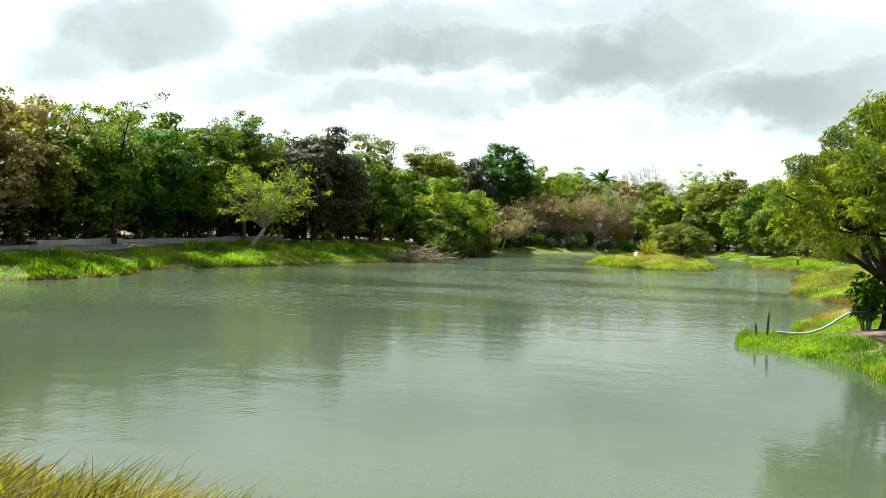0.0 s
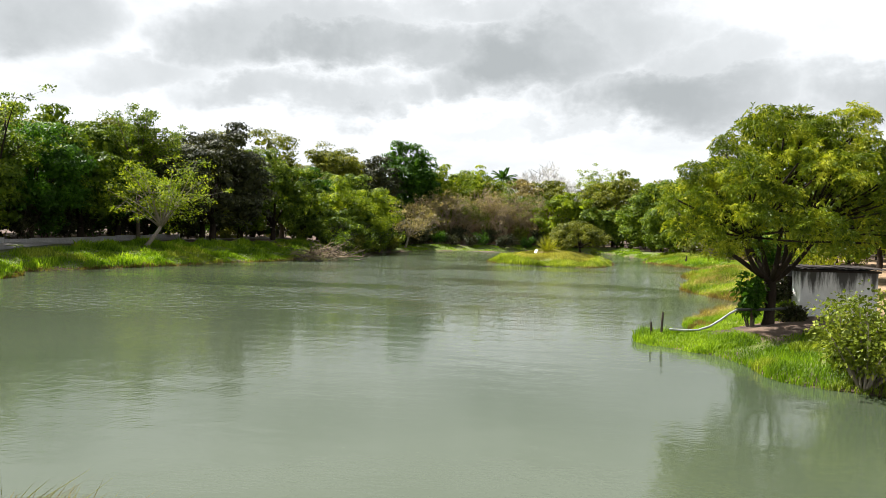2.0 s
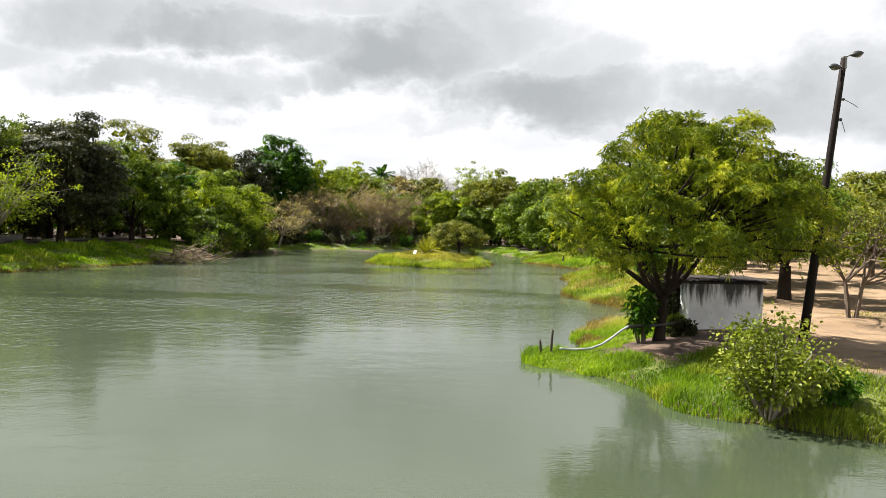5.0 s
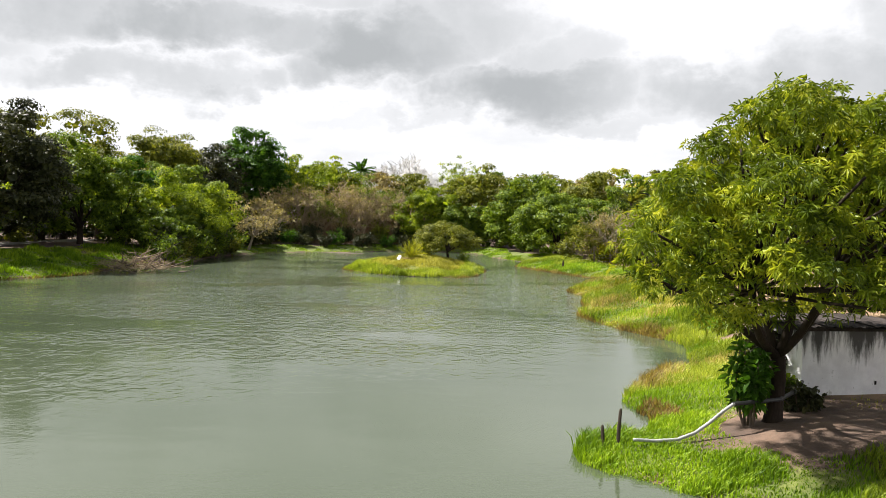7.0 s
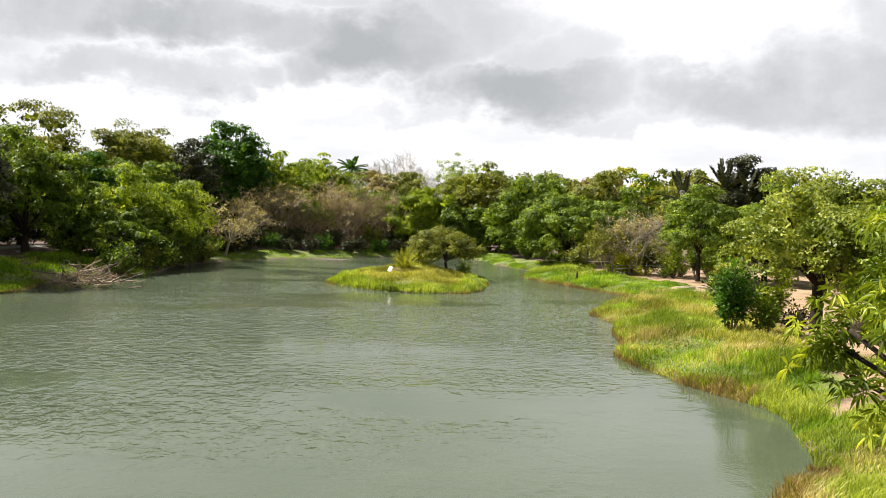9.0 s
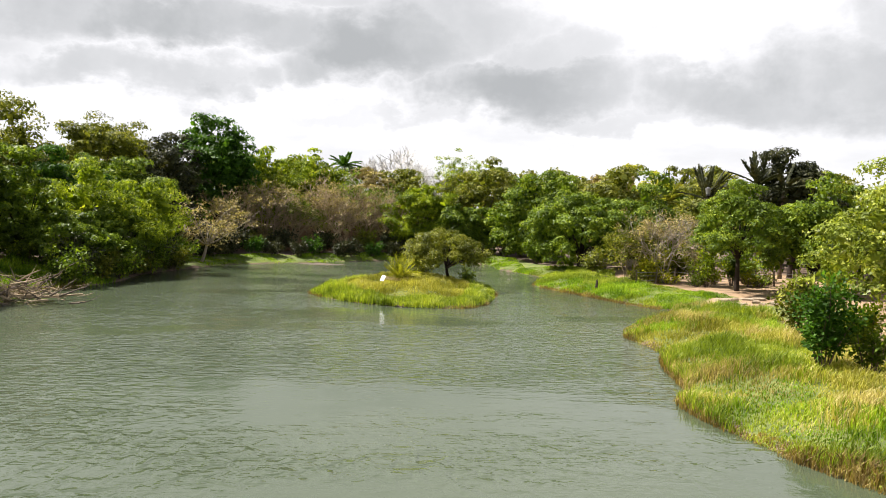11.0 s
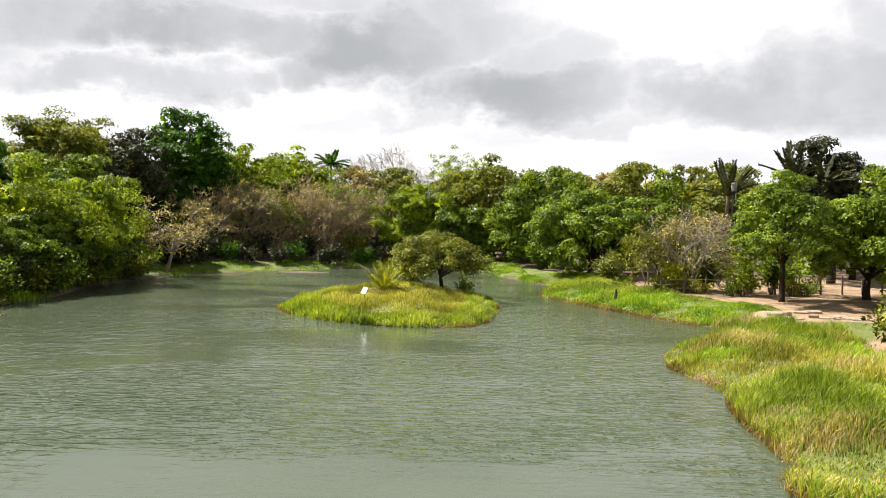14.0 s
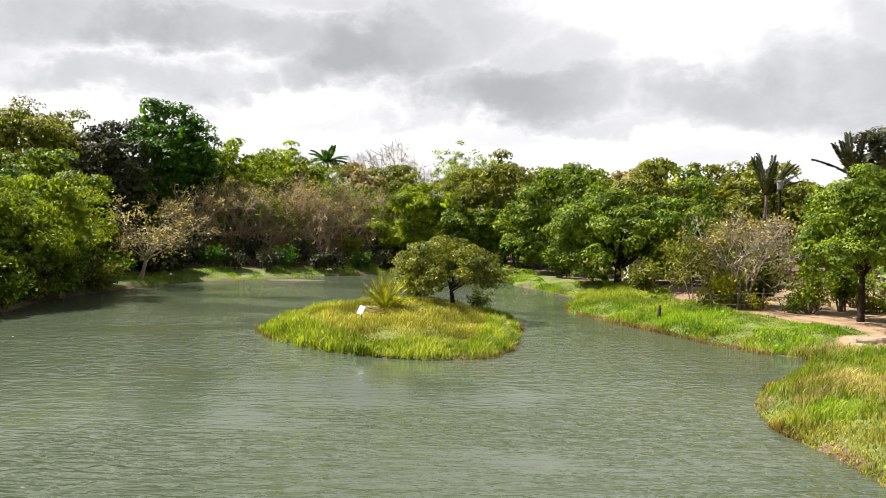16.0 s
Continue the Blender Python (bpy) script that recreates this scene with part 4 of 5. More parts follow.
palm(30.0, 107, 12.6, 4.4, "palm with stiff upright fronds behind the trees", 50, LEAF_DARK, 14, 0.8, leaflet=0.14, droop=0.25)
palm(25.5, 108, 10.8, 3.4, "palm with stiff upright fronds behind the trees", 51, LEAF_OLIVE, 16, 0.6)
broad_tree(13.4, 96.5, 9.0, 5.0, LEAF_GREEN, "big round tree overhanging the grassy shore", 52, 0.10, BARK_DARK, 8200, 0.34, 34, 0.3, floor=-0.75)
broad_tree(20.5, 99, 8.6, 4.4, LEAF_GREEN, "round green tree behind the shore", 53, 0.12, BARK_DARK, 6000, 0.34, 28, floor=-0.7)
broad_tree(11.5, 112, 12.1, 5.6, LEAF_GREEN, "big round tree behind the head of the pond", 54, 0.08, BARK_DARK, 7600, 0.40, 32, 0.3, floor=-0.7)
broad_tree(22, 120, 13.0, 6.4, LEAF_OLIVE, "broad olive-green tree behind the shore", 55, 0.1, BARK_DARK, 6200, 0.45, 30, floor=-0.6)
broad_tree(34, 116, 11.6, 5.6, LEAF_OLIVE, "broad olive-green tree behind the palms", 56, 0.1, BARK_DARK, 5600, 0.45, 28, floor=-0.6)
broad_tree(38, 96, 11.0, 5.2, LEAF_GREEN, "dense green tree behind the palms", 57, 0.15, BARK_DARK, 5200, 0.42, 26, floor=-0.5)
broad_tree(33, 90, 12.4, 3.6, LEAF_DARK, "dark tree among the palms", 58, 0.3, BARK_DARK, 4800, 0.36, 24)
broad_tree(46, 80, 11.5, 6.0, LEAF_OLIVE, "broad olive-green tree on bare earth", 59, 0.2, BARK, 5200, 0.45, 28)
for i, (tx, ty, tt, tw) in enumerate(((44, 190, 18.5, 7.5), (54, 196, 18.2, 8.5), (66, 190, 16.5, 8), (30, 180, 16.0, 8), (16, 175, 15.5, 8), (80, 180, 17, 9))):
    broad_tree(tx, ty, tt, tw, LEAF_YELLOW if i == 0 else LEAF_OLIVE, "far rounded tree on the skyline", 60 + i, 0.1, BARK, 3600, 0.8, 24, group="skyline trees", floor=-0.5)

# ---- trees at the head of the pond ----
broad_tree(4.0, 126, 13.5, 5.6, LEAF_OLIVE, "tall olive-green tree at the head of the pond", 70, 0.1, BARK, 6400, 0.42, 30, floor=-0.6)
broad_tree(-4.4, 120, 10.4, 4.4, LEAF_BRIGHT, "feathery light green bamboo clump at the head of the pond", 71, 0.02, BARK, 6800, 0.42, 30, thin=0.6, name="bamboo_clump", floor=-0.9)
broad_tree(0.5, 119, 8.0, 3.6, LEAF_GREEN, "low green tree at the water's edge", 72, 0.05, BARK, 4600, 0.36, 24, floor=-0.8)
broad_tree(7.0, 118.5, 8.4, 3.4, LEAF_GREEN, "low green tree at the water's edge", 73, 0.05, BARK, 4400, 0.36, 24, floor=-0.8)
airy_tree(1.0, 140, 15.4, 5.0, LEAF_BRIGHT, "tall flat-topped open tree on the skyline", 74, BARK_PALE, 13, 4, 90, 0.24, 0.4, flat=0.3)
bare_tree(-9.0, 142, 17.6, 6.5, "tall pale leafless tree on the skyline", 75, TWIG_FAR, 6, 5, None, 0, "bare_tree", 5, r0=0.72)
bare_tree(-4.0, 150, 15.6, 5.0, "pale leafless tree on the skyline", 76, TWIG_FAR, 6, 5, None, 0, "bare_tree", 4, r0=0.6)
palm(-17.0, 133, 15.2, 3.0, "tall palm rising over the far trees", 77, LEAF_DEEP, 17, 0.30, 0.16, leaflet=0.24)
for i, (tx, ty, tt, tw, lf, sprays) in enumerate(((-12.5, 123, 10.6, 4.6, LEAF_GREEN, 300), (-18.0, 120, 10.8, 4.8, LEAF_DRY, 260), (-24.5, 116, 10.4, 4.4, LEAF_DRY, 220), (-15.2, 119, 8.4, 3.8, LEAF_DRY, 120),
                                                 (-21.4, 116.5, 9.0, 3.8, LEAF_GREEN, 240), (-9.6, 122, 9.0, 3.6, LEAF_DRY, 140), (-27.6, 112, 8.6, 3.4, LEAF_DRY, 160))):
    bare_tree(tx, ty, tt, tw, "half-bare pinkish brown tree in the far thicket", 78 + 400 * i, TWIG_BROWN if i != 4 else TWIG_GREY, 6, 5 if i < 3 else 4, lf, sprays, "half_bare_tree", 6 if i < 3 else 7, size=0.26, r0=0.14)
broad_tree(-21.5, 127, 14.9, 5.0, LEAF_BRIGHT, "light green tree over the brown thicket", 81, 0.20, BARK, 8000, 0.40, 42)
broad_tree(-27.5, 124, 14.6, 4.4, LEAF_BRIGHT, "light green tree over the brown thicket", 82, 0.20, BARK, 7000, 0.40, 38)
broad_tree(-13.0, 130, 12.8, 4.4, LEAF_DRY, "dry brownish tree in the far thicket", 83, 0.2, BARK, 4200, 0.42, 24)
broad_tree(-8.0, 134, 12.8, 4.6, LEAF_OLIVE, "olive tree in the far thicket", 84, 0.2, BARK, 4200, 0.42, 24)
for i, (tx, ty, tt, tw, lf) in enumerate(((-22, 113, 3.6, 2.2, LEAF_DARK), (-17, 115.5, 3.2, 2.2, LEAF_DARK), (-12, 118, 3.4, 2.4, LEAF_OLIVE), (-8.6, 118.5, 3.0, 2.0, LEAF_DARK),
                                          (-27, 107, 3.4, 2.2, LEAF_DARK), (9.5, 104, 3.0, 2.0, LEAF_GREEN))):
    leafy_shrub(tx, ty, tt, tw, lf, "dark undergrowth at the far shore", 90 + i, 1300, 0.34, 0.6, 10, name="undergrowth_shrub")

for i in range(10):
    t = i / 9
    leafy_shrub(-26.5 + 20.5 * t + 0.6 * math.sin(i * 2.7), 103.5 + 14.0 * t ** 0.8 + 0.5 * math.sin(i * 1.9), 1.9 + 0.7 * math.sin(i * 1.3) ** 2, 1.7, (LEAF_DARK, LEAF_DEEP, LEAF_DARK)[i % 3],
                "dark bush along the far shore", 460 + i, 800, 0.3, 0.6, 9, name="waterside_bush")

# ---- trees of the left bank ----
broad_tree(-32.5, 84.5, 8.4, 6.2, LEAF_BRIGHT, "broad feathery light green bamboo clump overhanging the water", 100, 0.0, BARK, 12500, 0.36, 44, thin=0.6, name="bamboo_clump", deep=6.5, floor=-0.95)
broad_tree(-30.5, 80.0, 5.6, 3.6, LEAF_GREEN, "dark green bush overhanging the water", 101, 0.0, BARK_DARK, 5200, 0.3, 26, name="waterside_bush", floor=-0.95)
for i, (tx, ty, tt, tw, lf) in enumerate(((-30.8, 75.6, 5.2, 3.0, LEAF_GREEN), (-31.5, 91.5, 5.4, 3.2, LEAF_BRIGHT), (-36.0, 78.0, 8.4, 3.6, LEAF_GREEN), (-28.0, 102.5, 4.4, 2.8, LEAF_DARK))):
    broad_tree(tx, ty, tt, tw, lf, "leafy bush overhanging the water", 340 + i, 0.0, BARK_DARK, 3600, 0.30, 24, name="waterside_bush", floor=-0.95)
for i in range(10):
    tx, ty = -28.6 - 1.0 * math.sin(i * 1.3) * (i % 2), 71.0 + 2.3 * i
    leafy_shrub(tx + (0.9 if 5 < i < 9 else 1.6 * max(0, i - 9)), ty, 3.2 + 0.9 * math.sin(i * 2.1), 2.2, (LEAF_GREEN, LEAF_DARK, LEAF_OLIVE)[i % 3],
                "dark bush leaning over the water", 380 + i, 1300, 0.28, 0.6, 11, name="waterside_bush", ground=0.1)
broad_tree(-47.5, 73.0, 14.2, 5.2, LEAF_OLIVE, "olive-green tree behind the road", 116, 0.06, BARK_DARK, 6000, 0.34, 34, floor=-0.9)
broad_tree(-47.0, 82.5, 14.4, 5.0, LEAF_GREEN, "dense green tree behind the road", 117, 0.06, BARK_DARK, 6000, 0.34, 34, floor=-0.9)
airy_tree(-27.4, 97.2, 7.4, 4.0, LEAF_DRY, "leaning half-dry tree with pale limbs over the water", 102, BARK_PALE, 9, 4, 15, 0.26, 0.25, (2.0, -1.6), trunk=0.17)
broad_tree(-31.8, 117.5, 18.0, 4.4, LEAF_DEEP, "tall deep-green tree standing over the others", 103, 0.22, BARK_DARK, 9000, 0.44, 52, 0.34, floor=-0.8)
broad_tree(-36.5, 111, 15.4, 4.6, LEAF_DARK, "dark dense tree behind the bamboo", 104, 0.15, BARK_DARK, 5600, 0.42, 28, floor=-0.6)
broad_tree(-42.0, 104, 16.4, 5.4, LEAF_OLIVE, "broad olive tree behind the bamboo", 105, 0.2, BARK, 7200, 0.42, 44, floor=-0.6)
broad_tree(-37.5, 98, 12.6, 4.8, LEAF_GREEN, "dense green tree behind the bamboo", 106, 0.1, BARK_DARK, 6000, 0.38, 28, floor=-0.7)
broad_tree(-45.0, 92, 14.2, 5.0, LEAF_OLIVE, "olive-green tree behind the road", 107, 0.12, BARK, 7200, 0.38, 44, floor=-0.6)
broad_tree(-38.5, 90.0, 11.0, 3.8, LEAF_DEEP, "deep green tree behind the bamboo", 108, 0.08, BARK_DARK, 5200, 0.34, 26, floor=-0.8)
broad_tree(-40.7, 63.0, 13.9, 6.0, LEAF_DARK, "large dark-leaved tree beside the road", 109, 0.14, BARK_DARK, 12500, 0.34, 54, 0.36, floor=-0.8)
broad_tree(-38.4, 74.0, 12.0, 4.4, LEAF_GREEN, "dense green tree beside the road", 110, 0.10, BARK_DARK, 6200, 0.34, 30, floor=-0.8)
airy_tree(-40.0, 48.6, 10.0, 5.0, LEAF_BRIGHT, "light green tree with two leaning stems on the bank", 111, BARK_PALE, 9, 2, 48, 0.22, 0.22, (1.2, 0.6), stems=2, trunk=0.17, flat=0.4)
airy_tree(-46.0, 57.0, 15.2, 3.8, LEAF_GREEN, "tall slender tree with a whitewashed foot beside the road", 112, BARK, 15, 4, 64, 0.24, 0.45, trunk=0.2)
airy_tree(-46.0, 37.5, 13.9, 3.6, LEAF_GREEN, "tall open tree with twiggy top beside the road", 113, BARK_DARK, 12, 3, 46, 0.23, 0.4, trunk=0.2)
for i, (tx, ty, tt, tw, lf, words) in enumerate((
        (-49.0, 25.0, 13.0, 4.6, LEAF_DRY, "half-dry brownish tree behind the road"), (-50.0, 31.5, 12.6, 4.2, LEAF_OLIVE, "olive-green tree behind the road"),
        (-48.4, 37.0, 11.0, 4.2, LEAF_GREEN, "dense green tree behind the road"), (-48.6, 44.5, 12.2, 4.4, LEAF_DEEP, "deep green tree behind the road"),
        (-48.8, 51.5, 13.2, 4.4, LEAF_GREEN, "dense green tree behind the road"), (-49.4, 58.5, 12.4, 4.2, LEAF_DEEP, "deep green tree behind the road"),
        (-50.0, 64.5, 12.8, 4.0, LEAF_OLIVE, "olive-green tree behind the road"), (-57.0, 34.0, 14.0, 5.0, LEAF_OLIVE, "olive tree deep in the wood"),
        (-57.0, 46.0, 14.0, 5.2, LEAF_OLIVE, "olive tree deep in the wood"), (-58.0, 58.0, 15.0, 5.4, LEAF_GREEN, "green tree deep in the wood"),
        (-59.0, 71.0, 16.0, 5.6, LEAF_OLIVE, "olive tree deep in the wood"), (-57.0, 86.0, 16.0, 5.6, LEAF_DARK, "dark tree deep in the wood"),
        (-54.0, 101.0, 17.0, 6.0, LEAF_OLIVE, "olive tree deep in the wood"), (-46.0, 120.0, 17.5, 6.0, LEAF_OLIVE, "olive tree deep in the wood"),
        (-54.0, 19.0, 13.5, 5.0, LEAF_GREEN, "dense green tree behind the road"))):
    broad_tree(tx, ty, tt, tw * 1.12, lf, words, 120 + i, 0.17 if tx > -52 else 0.04, BARK_DARK, 6600, 0.36 if tx > -52 else 0.44, 34, group="wood along the road", floor=-0.9)

plan = np.random.default_rng(150)
# undergrowth leaves are coloured nearly black to stand in for shade under the wood
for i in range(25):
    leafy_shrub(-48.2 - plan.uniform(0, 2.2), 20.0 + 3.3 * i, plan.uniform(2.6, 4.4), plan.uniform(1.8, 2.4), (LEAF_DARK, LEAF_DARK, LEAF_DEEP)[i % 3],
                "leafy undergrowth behind the road wall, leaf colour darkened for shade", 151 + i, 900, 0.36, 0.6, 9, name="undergrowth_shrub")
# second row closes gaps with dark leaf colour in place of deep shade
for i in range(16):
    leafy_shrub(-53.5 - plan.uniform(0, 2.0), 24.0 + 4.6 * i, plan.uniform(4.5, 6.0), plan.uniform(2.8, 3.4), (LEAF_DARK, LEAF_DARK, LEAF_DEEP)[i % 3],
                "tall undergrowth deep in the wood, leaf colour darkened for shade", 420 + i, 700, 0.55, 0.6, 9, name="undergrowth_shrub")
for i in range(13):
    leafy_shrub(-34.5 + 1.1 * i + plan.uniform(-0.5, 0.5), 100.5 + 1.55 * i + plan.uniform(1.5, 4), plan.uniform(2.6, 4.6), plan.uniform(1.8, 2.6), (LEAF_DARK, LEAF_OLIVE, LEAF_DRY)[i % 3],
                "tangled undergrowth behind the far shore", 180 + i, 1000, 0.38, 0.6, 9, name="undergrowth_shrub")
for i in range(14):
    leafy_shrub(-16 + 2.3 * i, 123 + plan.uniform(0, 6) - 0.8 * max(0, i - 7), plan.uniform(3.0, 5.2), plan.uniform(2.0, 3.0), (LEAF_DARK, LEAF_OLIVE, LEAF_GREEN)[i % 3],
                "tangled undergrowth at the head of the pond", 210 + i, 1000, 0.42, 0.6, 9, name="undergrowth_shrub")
for i in range(10):
    broad_tree(-68 + plan.uniform(-2, 2), 22 + 11 * i, plan.uniform(14, 17), 6.4, (LEAF_BRIGHT, LEAF_OLIVE, LEAF_GREEN)[i % 3], "tree deep in the wood", 230 + i, 0.04, BARK_DARK, 2400, 0.70, 26,
               group="back woods", floor=-0.9)
for i in range(13):
    broad_tree(-62 + 9.0 * i, 152 + plan.uniform(-5, 8), plan.uniform(13.4, 15.8), 6.6, (LEAF_OLIVE, LEAF_DRY, LEAF_GREEN)[i % 3], "tree in the far woods", 250 + i, 0.04, BARK_DARK, 2400, 0.74, 26,
               group="back woods", floor=-0.9)
for i in range(9):
    broad_tree(46 + plan.uniform(-3, 5), 20 + 14 * i, plan.uniform(9.5, 12), 6.4, (LEAF_OLIVE, LEAF_GREEN, LEAF_BRIGHT)[i % 3], "tree behind the bare ground", 270 + i, 0.12, BARK_DARK, 2400, 0.62, 26,
               group="back woods", floor=-0.7)


# ---- the island ----
broad_tree(-0.6, 78.0, 4.9, 3.4, LEAF_OLIVE, "small olive-green tree with a short trunk on the island", 200, 0.26, BARK_DARK, 7000, 0.17, 30, 0.14, floor=-0.4, lean=(-0.5, 0.0))
def low_palm(x, y):
    """A stemless young palm: arching green fronds over a skirt of dead brown ones."""
    rng = np.random.default_rng(201)
    root = thing("young_palm", (x, y, height(x, y) - 0.03), "young stemless palm with yellow-green fronds and dead brown ones below", "palm")
    for i in range(58):
        dead = i >= 40
        az = 2.39996 * i + rng.uniform(-0.3, 0.3)
        el = radians(rng.uniform(2, 22) if dead else rng.uniform(38, 86))
        long = rng.uniform(0.9, 1.35) if dead else rng.uniform(1.4, 2.3)
        sag = 0.35 if dead else rng.uniform(0.25, 0.6)
        t = np.linspace(0, 1, 7)
        out = long * math.cos(el) * t + 0.10
        pts = np.column_stack([math.cos(az) * out, math.sin(az) * out, 0.12 + long * (math.sin(el) * t - sag * math.cos(el) * t * t)])
        pts[:, 2] = np.maximum(pts[:, 2], 0.08)
        blade = Geo()
        blade.tube([tuple(p) for p in pts], list(np.linspace(0.022, 0.006, 7)), 3)
        at = np.concatenate([pts[1:-1] + (pts[2:] - pts[1:-1]) * f for f in (0.0, 0.33, 0.66)])
        across, ahead = np.array([-math.sin(az), math.cos(az), 0]), unit(pts[-1] - pts[0])
        for sign in (-1, 1):
            along = unit(across * sign * 0.7 + ahead + (0, 0, 0.25) + rng.normal(size=at.shape) * 0.15)
            ln = rng.uniform(0.30, 0.5, (len(at), 1))
            wide = np.cross(along, (0, 0, 1.0)) * 0.022 + (0, 0, 0.012)
            blade.quads(np.stack([at, at + along * ln * 0.5 - wide, at + along * ln, at + along * ln * 0.5 + wide], 1))
        part("dead_frond" if dead else "frond", blade, LEAF_DRY if dead else LEAF_YELLOW, root, "dry brown frond" if dead else "")
    return root


low_palm(-4.3, 71.9)
leafy_shrub(-3.2, 81.5, 3.2, 1.6, LEAF_OLIVE, "rounded bush on the back of the island", 203, 1500, 0.2, 0.6, 10, name="bush")
leafy_shrub(1.0, 80.4, 1.4, 0.8, LEAF_BRIGHT, "small bright green bush on the island", 204, 600, 0.18, 0.6, 8, name="bush")


def notice_board(x, y):
    z = height(x, y)
    root = thing("notice_board", (x, y, z), "small white board leaning on a stake in the island grass", "sign")
    board = Geo().box((0, 0, 0.0), (0.36, 0.03, 0.44))
    ob = part("board", board, SIGN_WHITE, root)
    ob.location = (0, -0.06, 0.60)
    ob.rotation_euler = (radians(-30), radians(6), radians(-38))
    part("stake", Geo().tube([(0, 0.04, -0.2), (0, 0.03, 0.7)], [0.025, 0.02], 6), STAKE, root)
    return root


notice_board(-5.35, 70.2)


# ---- pump house, pole and pipe ----
def pump_house():
    x, y, turn = 10.43, 17.55, radians(10)
    z = 0.42
    root = thing("pump_house", (x, y, z), "small whitewashed pump house, mould-stained, with a flat sheet roof", "shed")
    root.rotation_euler = (0, 0, turn)
    w, d, h, t = 2.96, 2.2, 2.18, 0.16
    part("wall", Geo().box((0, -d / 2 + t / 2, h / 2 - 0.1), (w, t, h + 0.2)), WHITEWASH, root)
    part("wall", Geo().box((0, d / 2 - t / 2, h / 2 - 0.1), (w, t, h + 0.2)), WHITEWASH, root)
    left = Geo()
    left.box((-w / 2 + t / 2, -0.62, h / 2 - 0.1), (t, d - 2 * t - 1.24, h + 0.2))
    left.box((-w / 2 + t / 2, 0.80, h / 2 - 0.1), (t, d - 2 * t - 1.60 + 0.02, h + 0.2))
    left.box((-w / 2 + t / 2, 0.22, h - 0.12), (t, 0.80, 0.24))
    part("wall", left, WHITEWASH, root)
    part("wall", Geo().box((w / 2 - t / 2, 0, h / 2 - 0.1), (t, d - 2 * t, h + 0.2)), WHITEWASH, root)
    part("footing", Geo().box((0, 0, 0.0), (w + 0.12, d + 0.12, 0.24)), CONCRETE, root)
    part("door", Geo().box((-w / 2 + 0.06, 0.22, 0.98), (0.05, 0.76, 1.9)), CREOSOTE, root, "dark wooden door")
    slab = Geo().box((0, 0, h + 0.04), (w + 0.16, d + 0.16, 0.08))
    part("roof_slab", slab, ROOFING, root)
    for i in range(5):
        sheet, n = Geo(), 13
        x0 = -w / 2 - 0.2 + i * 0.70
        rows = []
        for j in range(n):
            fx = x0 + 0.74 * j / (n - 1)
            wave = 0.022 * math.cos(j * math.pi / 2) + 0.004 * i + 0.010 * (i % 2)
            rows.append((fx, wave))
        ya, yb = -d / 2 - 0.22 - 0.03 * (i % 3), d / 2 + 0.2
        v = [(fx, ya, h + 0.13 + wz) for fx, wz in rows] + [(fx, yb, h + 0.16 + wz) for fx, wz in rows]
        v += [(a, b, c - 0.012) for a, b, c in v]
        f = []
        for j in range(n - 1):
            f += [(j, j + 1, n + j + 1, n + j), (2 * n + j + 1, 2 * n + j, 3 * n + j, 3 * n + j + 1), (j + 1, j, 2 * n + j, 2 * n + j + 1)]
        sheet.add(v, f)
        part("roof_sheet", sheet, ROOFING, root)
    marks = Geo()
    for i in range(7):
        marks.box((1.06 + 0.05 * i, -d / 2 - 0.003, 0.52 + 0.05 * math.sin(i * 2.1)), (0.018, 0.004, 0.16 + 0.05 * math.cos(i * 1.7)))
    part("scrawl", marks, CREOSOTE, root, "dark scrawled marks")
    part("patch", Geo().box((0.72, -d / 2 - 0.003, 0.78), (0.06, 0.004, 0.10)), CREOSOTE, root)
    return root


pump_house()


